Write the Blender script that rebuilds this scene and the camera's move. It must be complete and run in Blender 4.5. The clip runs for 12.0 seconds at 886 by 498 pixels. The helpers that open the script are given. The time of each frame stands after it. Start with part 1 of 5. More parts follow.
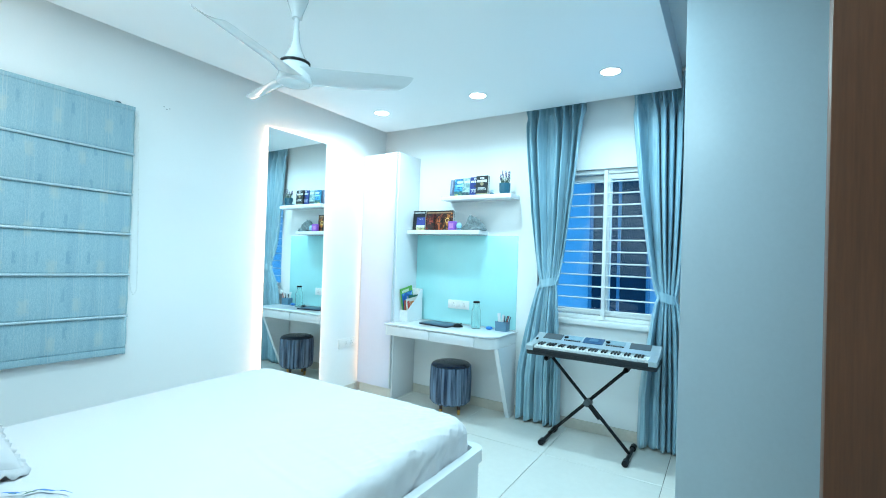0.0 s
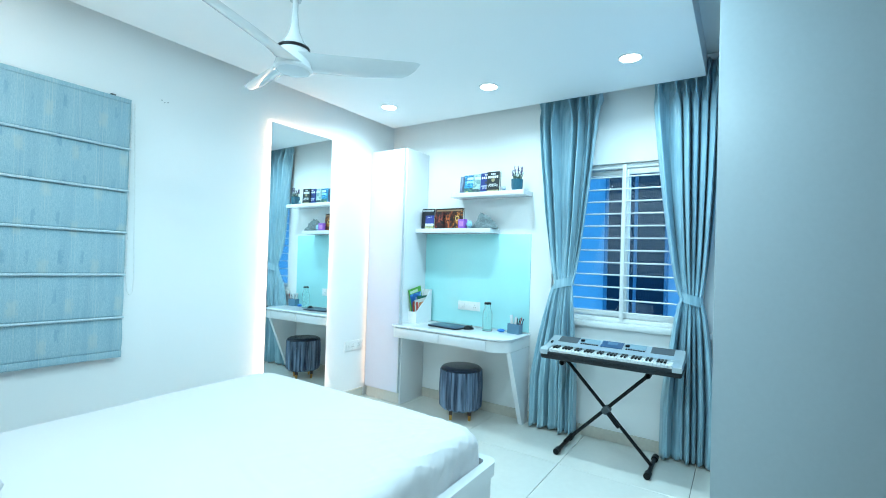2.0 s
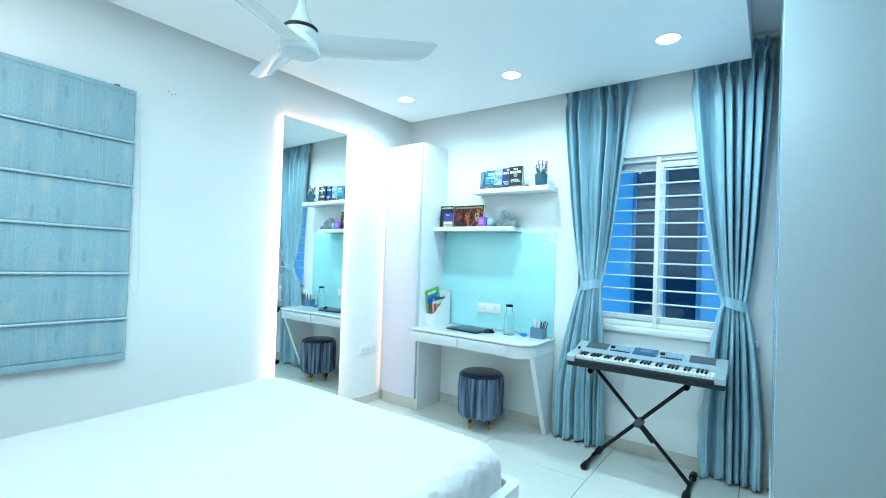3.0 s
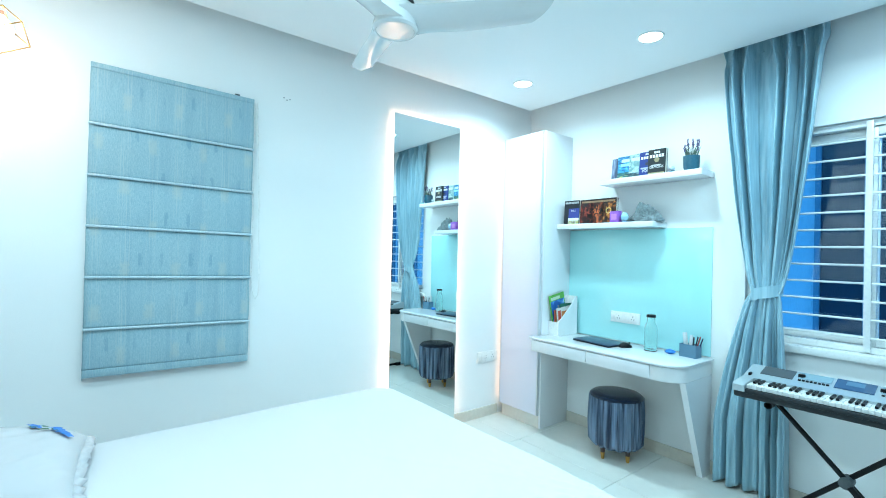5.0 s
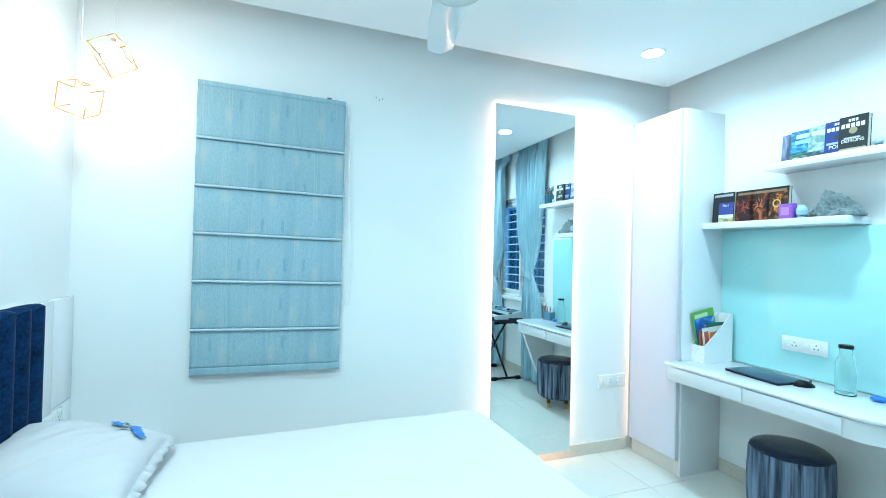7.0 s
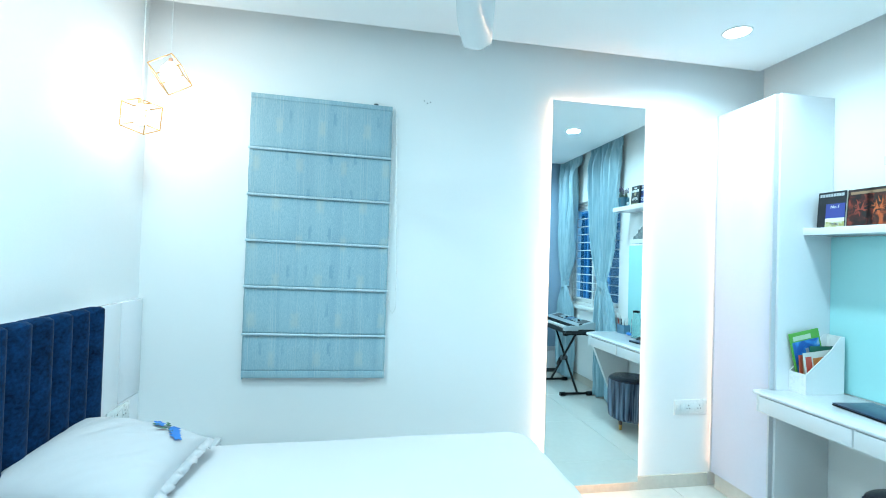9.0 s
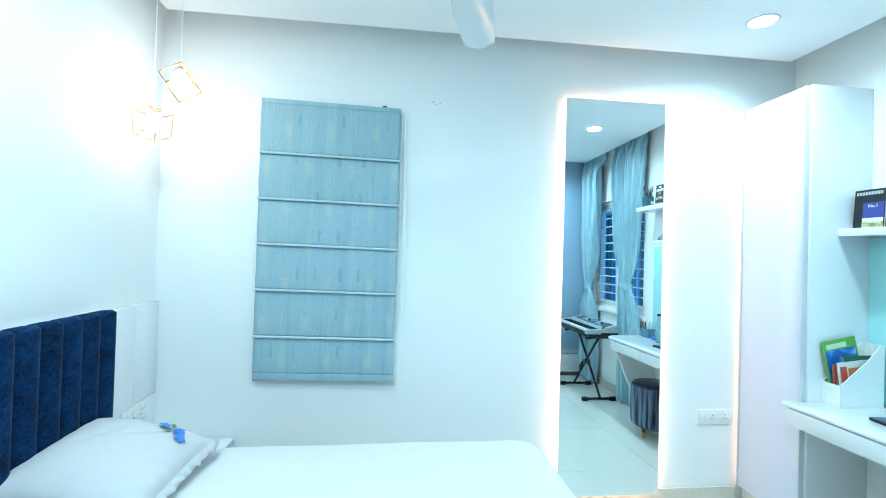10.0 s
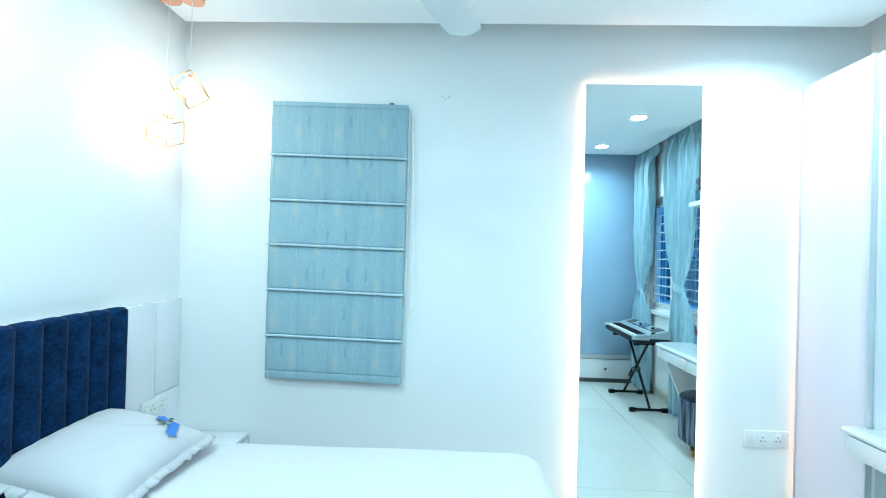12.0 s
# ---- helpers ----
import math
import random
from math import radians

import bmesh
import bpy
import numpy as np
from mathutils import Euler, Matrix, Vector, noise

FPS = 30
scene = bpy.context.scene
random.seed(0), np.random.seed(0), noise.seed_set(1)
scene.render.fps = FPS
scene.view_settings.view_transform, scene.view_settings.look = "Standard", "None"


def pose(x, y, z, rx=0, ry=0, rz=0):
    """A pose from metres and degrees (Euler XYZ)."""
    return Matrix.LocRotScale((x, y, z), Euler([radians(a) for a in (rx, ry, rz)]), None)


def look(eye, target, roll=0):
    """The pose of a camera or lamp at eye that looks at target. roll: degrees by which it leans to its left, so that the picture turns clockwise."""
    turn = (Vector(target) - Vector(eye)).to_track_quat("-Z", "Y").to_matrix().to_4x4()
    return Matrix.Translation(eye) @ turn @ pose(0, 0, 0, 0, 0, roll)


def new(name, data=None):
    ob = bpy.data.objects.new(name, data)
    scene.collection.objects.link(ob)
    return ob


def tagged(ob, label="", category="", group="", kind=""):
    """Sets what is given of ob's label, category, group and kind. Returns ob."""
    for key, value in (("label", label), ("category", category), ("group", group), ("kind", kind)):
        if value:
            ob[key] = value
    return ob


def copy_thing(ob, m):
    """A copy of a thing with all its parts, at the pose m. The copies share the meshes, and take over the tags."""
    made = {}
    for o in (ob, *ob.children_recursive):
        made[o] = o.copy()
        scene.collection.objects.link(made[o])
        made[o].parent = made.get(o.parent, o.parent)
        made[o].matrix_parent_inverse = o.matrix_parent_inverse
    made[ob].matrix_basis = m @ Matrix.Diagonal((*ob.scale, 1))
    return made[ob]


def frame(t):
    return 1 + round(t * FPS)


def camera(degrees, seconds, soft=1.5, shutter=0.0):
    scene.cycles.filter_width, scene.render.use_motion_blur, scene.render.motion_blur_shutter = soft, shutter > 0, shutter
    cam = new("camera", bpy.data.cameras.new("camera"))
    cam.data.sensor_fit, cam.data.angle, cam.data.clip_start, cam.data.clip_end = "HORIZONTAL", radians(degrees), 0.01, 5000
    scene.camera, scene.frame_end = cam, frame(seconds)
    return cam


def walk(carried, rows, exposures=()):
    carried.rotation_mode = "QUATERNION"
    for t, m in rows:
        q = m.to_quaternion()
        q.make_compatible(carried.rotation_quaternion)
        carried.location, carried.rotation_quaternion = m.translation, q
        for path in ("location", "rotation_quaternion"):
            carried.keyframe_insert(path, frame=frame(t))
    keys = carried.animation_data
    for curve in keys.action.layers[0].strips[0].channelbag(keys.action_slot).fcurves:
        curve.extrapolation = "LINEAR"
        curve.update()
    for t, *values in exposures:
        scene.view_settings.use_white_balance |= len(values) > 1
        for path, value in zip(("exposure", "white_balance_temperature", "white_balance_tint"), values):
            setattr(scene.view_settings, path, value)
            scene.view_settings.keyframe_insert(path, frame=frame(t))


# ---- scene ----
cam = camera(89.1, 12.0, 1.0)
PATH = [
    (0, (-0.066, 0.127, 1.431), (-1.133, 1.819, 1.46), 1.9),
    (0.5, (-0.077, 0.153, 1.429), (-1.152, 1.839, 1.463), 1.9),
    (1, (-0.09, 0.177, 1.423), (-1.174, 1.857, 1.46), 1.9),
    (1.5, (-0.115, 0.202, 1.425), (-1.205, 1.879, 1.463), 1.9),
    (2, (-0.145, 0.269, 1.418), (-1.251, 1.934, 1.449), 1.8),
    (2.5, (-0.18, 0.358, 1.422), (-1.32, 2.001, 1.444), 1.8),
    (2.7, (-0.213, 0.39, 1.412), (-1.362, 2.026, 1.437), 1.9),
    (4.5, (-0.372, 0.646, 1.419), (-1.844, 2.0, 1.437), 1.4),
    (5, (-0.443, 0.72, 1.423), (-2.014, 1.957, 1.437), 1.4),
    (5.5, (-0.485, 0.811, 1.417), (-2.154, 1.913, 1.435), 1.3),
    (6, (-0.53, 0.905, 1.419), (-2.28, 1.873, 1.437), 1.2),
    (6.5, (-0.562, 1.021, 1.429), (-2.381, 1.852, 1.445), 1.3),
    (7, (-0.593, 1.113, 1.432), (-2.467, 1.811, 1.453), 1.4),
    (7.5, (-0.607, 1.183, 1.444), (-2.521, 1.764, 1.469), 1.5),
    (9.5, (-0.672, 1.392, 1.467), (-2.651, 1.678, 1.495), 1.8),
    (10, (-0.68, 1.455, 1.481), (-2.668, 1.676, 1.505), 1.7),
    (10.5, (-0.696, 1.535, 1.49), (-2.69, 1.69, 1.505), 1.6),
    (11, (-0.714, 1.622, 1.492), (-2.712, 1.705, 1.502), 1.5),
    (11.5, (-0.735, 1.707, 1.496), (-2.735, 1.712, 1.506), 1.5),
    (12, (-0.76, 1.791, 1.494), (-2.759, 1.713, 1.506), 1.6),
]
walk(cam, [(t, look(eye, target, roll)) for t, eye, target, roll in PATH])

# ---- world, lamps, exposure ----
world = bpy.data.worlds.new("dusk")
scene.world = world
world.use_nodes = True
WB = world.node_tree.nodes["Background"]
WB.inputs[0].default_value = (0.07, 0.45, 0.95, 1)
WB.inputs[1].default_value = 1.2
scene.view_settings.exposure = 0.48
COOL = (0.53, 0.87, 1.0)
WARM = (1.0, 0.62, 0.42)
FC = 2.73            # underside of the false ceiling, which stops short of the walls
WX, NY, SY = -3.3, 4.0, 0.17   # inner faces of the mirror wall, window wall, headboard wall
# north row of three, then three unseen lamps added as fill light
DOWNLIGHTS_AND_FILL = [(-2.79, 3.31), (-1.79, 3.31), (-0.765, 3.31), (-0.79, 2.05), (-0.79, 0.75), (-1.87, 0.75)]


def lamp(name, kind, loc, energy, color, size=0.1, rot=(0, 0, 0), size_y=None, spread=None):
    d = bpy.data.lights.new(name, kind)
    d.energy, d.color = energy, color
    if kind == "AREA":
        d.size = size
        d.shape = "DISK"
        if size_y:
            d.shape, d.size_y = "RECTANGLE", size_y
        if spread:
            d.spread = radians(spread)
    else:
        d.shadow_soft_size = size
    ob = new(name, d)
    ob.location, ob.rotation_euler = loc, [radians(a) for a in rot]
    return ob


for dx, dy in DOWNLIGHTS_AND_FILL:
    lamp("downlight_or_fill", "AREA", (dx, dy, FC - 0.012), 9.2 if dy > 3 else 13 if dy > 1 else 14, COOL, 0.12, spread=155 if dy > 3 else 180)

# ---- materials ----


def material(name, color, rough=0.5, metal=0.0, var=0.06, scale=4.0, fine=60.0, bump=0.0, coat=0.0, sheen=0.0, island=0.0, stretch=(1, 1, 1), spec=0.5):
    """A painted or plain surface with broad and fine variation of colour and gloss, and a fine relief."""
    m = bpy.data.materials.new(name)
    m.use_nodes = True
    n, l = m.node_tree.nodes, m.node_tree.links
    b = n["Principled BSDF"]
    co = n.new("ShaderNodeTexCoord")
    mp = n.new("ShaderNodeMapping")
    mp.inputs["Scale"].default_value = stretch
    l.new(co.outputs["Object"], mp.inputs[0])
    a = n.new("ShaderNodeTexNoise")
    a.inputs["Scale"].default_value, a.inputs["Detail"].default_value = scale, 3
    f = n.new("ShaderNodeTexNoise")
    f.inputs["Scale"].default_value, f.inputs["Detail"].default_value = fine, 4
    l.new(mp.outputs[0], a.inputs[0])
    l.new(mp.outputs[0], f.inputs[0])
    add = n.new("ShaderNodeMath")
    add.operation = "ADD"
    l.new(a.outputs[0], add.inputs[0])
    l.new(f.outputs[0], add.inputs[1])
    last = add
    if island:
        ob = n.new("ShaderNodeObjectInfo")
        mul = n.new("ShaderNodeMath")
        mul.operation = "MULTIPLY_ADD"
        mul.inputs[1].default_value = island
        l.new(ob.outputs["Random"], mul.inputs[0])
        l.new(add.outputs[0], mul.inputs[2])
        last = mul
    r = n.new("ShaderNodeMapRange")
    r.inputs[1].default_value, r.inputs[2].default_value = 0.6, 1.4
    r.inputs[3].default_value, r.inputs[4].default_value = 1 - var, 1 + var
    l.new(last.outputs[0], r.inputs[0])
    v = n.new("ShaderNodeVectorMath")
    v.operation = "SCALE"
    v.inputs[0].default_value = color
    l.new(r.outputs[0], v.inputs["Scale"])
    l.new(v.outputs[0], b.inputs["Base Color"])
    q = n.new("ShaderNodeMapRange")
    q.inputs[3].default_value, q.inputs[4].default_value = rough * 0.85, min(1, rough * 1.15)
    l.new(f.outputs[0], q.inputs[0])
    l.new(q.outputs[0], b.inputs["Roughness"])
    b.inputs["Metallic"].default_value = metal
    b.inputs["Specular IOR Level"].default_value = spec
    b.inputs["Coat Weight"].default_value = coat
    b.inputs["Coat Roughness"].default_value = 0.08
    if sheen:
        b.inputs["Sheen Weight"].default_value = sheen
        b.inputs["Sheen Roughness"].default_value = 0.4
    if bump:
        u = n.new("ShaderNodeBump")
        u.inputs["Strength"].default_value, u.inputs["Distance"].default_value = 1.0, bump
        l.new(f.outputs[0], u.inputs["Height"])
        l.new(u.outputs[0], b.inputs["Normal"])
    return m


def glow(name, color, strength):
    m = bpy.data.materials.new(name)
    m.use_nodes = True
    b = m.node_tree.nodes["Principled BSDF"]
    b.inputs["Base Color"].default_value = (0.8, 0.8, 0.8, 1)
    b.inputs["Emission Color"].default_value = (*color, 1)
    b.inputs["Emission Strength"].default_value = strength
    return m


def clear(name, color=(1, 1, 1), rough=0.0, ior=1.45):
    m = bpy.data.materials.new(name)
    m.use_nodes = True
    b = m.node_tree.nodes["Principled BSDF"]
    b.inputs["Base Color"].default_value = (*color, 1)
    b.inputs["Transmission Weight"].default_value = 1
    b.inputs["Roughness"].default_value = rough
    b.inputs["IOR"].default_value = ior
    return m


WALL = material("wall_paint", (0.87, 0.87, 0.86), 0.55, var=0.02, scale=1.2, fine=220, bump=0.0004)
CEIL = material("ceiling_paint", (0.90, 0.90, 0.90), 0.6, var=0.015, scale=1.0, fine=200, bump=0.0003)
TILE = material("floor_tile", (0.72, 0.71, 0.66), 0.16, var=0.035, scale=2.2, fine=22, island=0.25, coat=0.3)
GROUT = material("grout", (0.17, 0.17, 0.16), 0.8)
SKIRT = material("skirting_tile", (0.66, 0.60, 0.52), 0.25, var=0.08, scale=5, fine=40)
PLINTH = material("plinth_tile", (0.70, 0.66, 0.60), 0.3, var=0.05, scale=5, fine=40)
LAMINATE = material("white_laminate", (0.80, 0.80, 0.82), 0.22, var=0.012, scale=2, coat=0.3)
LILAC = material("lilac_white_laminate", (0.76, 0.75, 0.86), 0.25, var=0.012, scale=2, coat=0.25)
MATT_WHITE = material("matt_white", (0.80, 0.80, 0.80), 0.4, var=0.015)
GREY_PROFILE = material("aluminium_profile", (0.66, 0.67, 0.71), 0.35, metal=0.3, var=0.04)
AQUA = material("lacquered_glass", (0.43, 0.82, 0.83), 0.22, var=0.012, scale=1.5, coat=0.25)
WARD = material("blue_grey_laminate", (0.36, 0.52, 0.68), 0.22, var=0.03, scale=1.5, coat=0.35)
WARD_SIDE = material("grey_laminate", (0.43, 0.51, 0.56), 0.36, var=0.03, scale=1.5)
WOOD = material("dark_veneer", (0.125, 0.042, 0.018), 0.4, var=0.3, scale=3, fine=14, stretch=(14, 14, 0.7))
BLACK = material("black_plastic", (0.006, 0.006, 0.008), 0.4, var=0.2, spec=0.25)
BLACK_METAL = material("black_metal", (0.006, 0.006, 0.007), 0.4, var=0.2, spec=0.25)
SILVER = material("silver_plastic", (0.46, 0.53, 0.56), 0.3, metal=0.35, var=0.04)
GREY = material("grey_plastic", (0.085, 0.10, 0.11), 0.45, var=0.08, spec=0.3)
DARK_CASE = material("charcoal_plastic", (0.022, 0.026, 0.030), 0.5, var=0.1, spec=0.3)
IVORY = material("white_plastic", (0.82, 0.82, 0.80), 0.28, var=0.01)
SHEET = material("bed_sheet", (0.72, 0.69, 0.70), 0.85, var=0.02, scale=3, fine=400, bump=0.0006, sheen=0.2)
PILLOW = material("pillow_cotton", (0.60, 0.575, 0.585), 0.85, var=0.02, scale=6, fine=500, bump=0.0006, sheen=0.2)
VELVET = material("navy_velvet", (0.0034, 0.024, 0.070), 0.8, var=0.8, scale=15, fine=90, bump=0.0012, sheen=0.05, spec=0.06)
GOLD = material("gold_metal", (0.62, 0.34, 0.10), 0.3, metal=1.0, var=0.05)
COPPER = material("copper_metal", (0.85, 0.42, 0.28), 0.35, metal=0.8, var=0.05)
STOOL_WOOD = material("dark_leg", (0.06, 0.02, 0.015), 0.35, var=0.2)
NAVY = material("navy_leatherette", (0.006, 0.014, 0.036), 0.24, var=0.2, scale=20, fine=150, bump=0.0004)
TEAL = material("teal_ceramic", (0.02, 0.10, 0.15), 0.2, var=0.15, scale=15, coat=0.5)
SLATE = material("slate_blue_plastic", (0.10, 0.22, 0.32), 0.5, var=0.05)
BLUE = material("blue_rubber", (0.02, 0.20, 0.60), 0.5, var=0.05)
LEAF = material("dried_leaf", (0.07, 0.11, 0.08), 0.7, var=0.3)
LAVENDER = material("lavender_flower", (0.12, 0.09, 0.19), 0.8, var=0.3)
ROCK = material("grey_stone", (0.17, 0.21, 0.22), 0.8, var=0.45, scale=18, fine=70, bump=0.006)
PAPER = material("paper_pages", (0.75, 0.72, 0.64), 0.9, var=0.05, fine=300)
GLASS = clear("window_glass", (0.90, 0.96, 1.0))
BOTTLE = clear("bottle_glass", (0.93, 0.99, 0.98))
LIT = glow("downlight_glow", (0.85, 0.98, 1.0), 14)
LED = glow("led_glow", WARM, 8.5)
LED_SOFT = glow("led_glow_soft", WARM, 3)
BULB = glow("bulb_glow", (1.0, 0.95, 0.88), 20)
MIRROR = bpy.data.materials.new("mirror_silver")
MIRROR.use_nodes = True
_b = MIRROR.node_tree.nodes["Principled BSDF"]
_b.inputs["Base Color"].default_value, _b.inputs["Metallic"].default_value, _b.inputs["Roughness"].default_value = (0.86, 0.92, 0.92, 1), 1, 0.012
COLORS = {}


def paint(r, g, b, rough=0.45):
    key = (r, g, b, rough)
    if key not in COLORS:
        COLORS[key] = material("print", (r, g, b), rough, var=0.06, scale=12, fine=120)
    return COLORS[key]


ARTS = {}


def art(c1, c2, c3, scale=30, stretch=(1, 1, 1), key=0):
    """A printed picture read as drifting patches of three inks."""
    k = (c1, c2, c3, scale, stretch, key)
    if k in ARTS:
        return ARTS[k]
    m = bpy.data.materials.new("cover_art")
    m.use_nodes = True
    n, l = m.node_tree.nodes, m.node_tree.links
    b = n["Principled BSDF"]
    co = n.new("ShaderNodeTexCoord")
    mp = n.new("ShaderNodeMapping")
    mp.inputs["Scale"].default_value, mp.inputs["Location"].default_value = stretch, (key * 1.7, key * 3.1, key)
    l.new(co.outputs["Object"], mp.inputs[0])
    t = n.new("ShaderNodeTexNoise")
    t.inputs["Scale"].default_value, t.inputs["Detail"].default_value, t.inputs["Distortion"].default_value = scale, 4, 0.8
    l.new(mp.outputs[0], t.inputs[0])
    ramp = n.new("ShaderNodeValToRGB")
    e = ramp.color_ramp.elements
    e[0].position, e[0].color = 0.40, (*c1, 1)
    e[1].position, e[1].color = 0.66, (*c3, 1)
    mid = e.new(0.53)
    mid.color = (*c2, 1)
    l.new(t.outputs[0], ramp.inputs[0])
    l.new(ramp.outputs[0], b.inputs["Base Color"])
    b.inputs["Roughness"].default_value = 0.4
    ARTS[k] = m
    return m


def woven(name, cols, stretch, rough=0.75, bump=0.0008, blocks=False, sheen=0.3, vertical=1.0):
    """Cloth woven of thin threads: fine streaks along the drop, pale slubs across. On the stool the streaks are painted
    gloss.
    """
    m = bpy.data.materials.new(name)
    m.use_nodes = True
    n, l = m.node_tree.nodes, m.node_tree.links
    b = n["Principled BSDF"]
    co = n.new("ShaderNodeTexCoord")
    mp = n.new("ShaderNodeMapping")
    mp.inputs["Scale"].default_value = stretch
    l.new(co.outputs["Object"], mp.inputs[0])
    a = n.new("ShaderNodeTexNoise")
    a.inputs["Scale"].default_value, a.inputs["Detail"].default_value = 1.0, 5
    l.new(mp.outputs[0], a.inputs[0])
    ramp = n.new("ShaderNodeValToRGB")
    e = ramp.color_ramp.elements
    e[0].position, e[0].color = 0.36, (*cols[0], 1)
    e[1].position, e[1].color = 0.64, (*cols[1], 1)
    l.new(a.outputs[0], ramp.inputs[0])
    out = ramp.outputs[0]
    if blocks:
        mp2 = n.new("ShaderNodeMapping")
        mp2.inputs["Scale"].default_value = (1, 20, 4.5)
        l.new(co.outputs["Object"], mp2.inputs[0])
        vo = n.new("ShaderNodeTexNoise")
        vo.inputs["Scale"].default_value, vo.inputs["Detail"].default_value = 1.3, 1
        l.new(mp2.outputs[0], vo.inputs[0])
        for lo, hi, col, amt in ((0.60, 0.66, cols[2], 0.6), (0.40, 0.34, cols[3], 0.55)):
            mr = n.new("ShaderNodeMapRange")
            mr.inputs[1].default_value, mr.inputs[2].default_value, mr.inputs[4].default_value = lo, hi, amt
            l.new(vo.outputs[0], mr.inputs[0])
            mx = n.new("ShaderNodeMix")
            mx.data_type = "RGBA"
            l.new(mr.outputs[0], mx.inputs[0])
            l.new(out, mx.inputs[6])
            mx.inputs[7].default_value = (*col, 1)
            out = mx.outputs[2]
    if blocks:
        mp3 = n.new("ShaderNodeMapping")
        mp3.inputs["Scale"].default_value = (1, 55, 0.6)
        l.new(co.outputs["Object"], mp3.inputs[0])
        st = n.new("ShaderNodeTexNoise")
        st.inputs["Scale"].default_value, st.inputs["Detail"].default_value = 1.0, 3
        l.new(mp3.outputs[0], st.inputs[0])
        mr = n.new("ShaderNodeMapRange")
        mr.inputs[1].default_value, mr.inputs[2].default_value = 0.3, 0.7
        mr.inputs[3].default_value, mr.inputs[4].default_value = 0.84, 1.14
        l.new(st.outputs[0], mr.inputs[0])
        vs = n.new("ShaderNodeVectorMath")
        vs.operation = "SCALE"
        l.new(out, vs.inputs[0])
        l.new(mr.outputs[0], vs.inputs["Scale"])
        out = vs.outputs[0]
    l.new(out, b.inputs["Base Color"])
    b.inputs["Roughness"].default_value = rough
    b.inputs["Sheen Weight"].default_value = sheen
    u = n.new("ShaderNodeBump")
    u.inputs["Distance"].default_value = bump
    l.new(a.outputs[0], u.inputs["Height"])
    l.new(u.outputs[0], b.inputs["Normal"])
    return m


# paler copy of the blind cloth: light caught by the rod ridges, as colour
BLIND_LIT = woven("blind_lit_weave", [(0.44, 0.58, 0.64), (0.54, 0.66, 0.70)], (200, 200, 30), rough=0.9, sheen=0.1)


def blind_weave():
    """Slate-blue cloth: thin threads, columns of pale slubs, staggered straw-coloured knots and darker blue blocks."""
    m = bpy.data.materials.new("blind_weave")
    m.use_nodes = True
    n, l = m.node_tree.nodes, m.node_tree.links
    b = n["Principled BSDF"]
    co = n.new("ShaderNodeTexCoord")
    sep = n.new("ShaderNodeSeparateXYZ")
    l.new(co.outputs["Object"], sep.inputs[0])

    def op(kind, a, c=None, d=None):
        q = n.new("ShaderNodeMath")
        q.operation = kind
        for k, v in enumerate((a, c, d)):
            if v is None:
                continue
            if isinstance(v, (int, float)):
                q.inputs[k].default_value = v
            else:
                l.new(v, q.inputs[k])
        return q.outputs[0]

    def tex(stretch, detail=2):
        mp = n.new("ShaderNodeMapping")
        mp.inputs["Scale"].default_value = stretch
        l.new(co.outputs["Object"], mp.inputs[0])
        t = n.new("ShaderNodeTexNoise")
        t.inputs["Scale"].default_value, t.inputs["Detail"].default_value = 1.0, detail
        l.new(mp.outputs[0], t.inputs[0])
        return t.outputs[0]

    def step(v, lo, hi):
        r = n.new("ShaderNodeMapRange")
        r.interpolation_type = "SMOOTHSTEP"
        r.inputs[1].default_value, r.inputs[2].default_value = lo, hi
        l.new(v, r.inputs[0])
        return r.outputs[0]

    def mix(f, a, c):
        x = n.new("ShaderNodeMix")
        x.data_type = "RGBA"
        l.new(f, x.inputs[0])
        for k, v in ((6, a), (7, c)):
            if isinstance(v, tuple):
                x.inputs[k].default_value = (*v, 1)
            else:
                l.new(v, x.inputs[k])
        return x.outputs[2]

    thread = tex((300, 480, 55), 3)
    weft = tex((60, 60, 500), 2)
    broad = tex((6, 22, 1.2), 3)
    slub = tex((1, 230, 2.5), 3)
    ragged = op("MULTIPLY", op("SUBTRACT", tex((40, 160, 90), 2), 0.5), 0.30)
    col = mix(step(thread, 0.30, 0.70), (0.26, 0.415, 0.48), (0.355, 0.51, 0.56))
    col = mix(op("MULTIPLY", step(broad, 0.45, 0.70), 0.5), col, (0.22, 0.37, 0.46))
    fleck = tex((90, 210, 330), 2)
    col = mix(op("MULTIPLY", step(fleck, 0.52, 0.66), 0.35), col, (0.47, 0.62, 0.66))
    u = op("DIVIDE", op("ADD", sep.outputs[1], op("MULTIPLY", tex((2, 7, 1.3), 1), 0.05)), 0.118)
    i = op("FLOOR", u)
    f = op("SUBTRACT", u, i)
    off = op("ABSOLUTE", op("SUBTRACT", f, 0.5))
    column = op("SUBTRACT", 1.0, step(off, 0.10, 0.34))
    col = mix(op("MULTIPLY", op("MULTIPLY", step(slub, 0.50, 0.66), column), 0.5), col, (0.50, 0.59, 0.58))
    odd = op("MULTIPLY", op("FLOORED_MODULO", i, 2.0), 0.5)
    w = op("FRACT", op("ADD", op("DIVIDE", sep.outputs[2], 0.43), odd))
    wd = op("ADD", op("ABSOLUTE", op("SUBTRACT", w, 0.5)), op("MULTIPLY", ragged, 0.25))
    od = op("ADD", off, ragged)
    knot = op("MULTIPLY", op("SUBTRACT", 1.0, step(wd, 0.05, 0.13)), op("SUBTRACT", 1.0, step(od, 0.08, 0.24)))
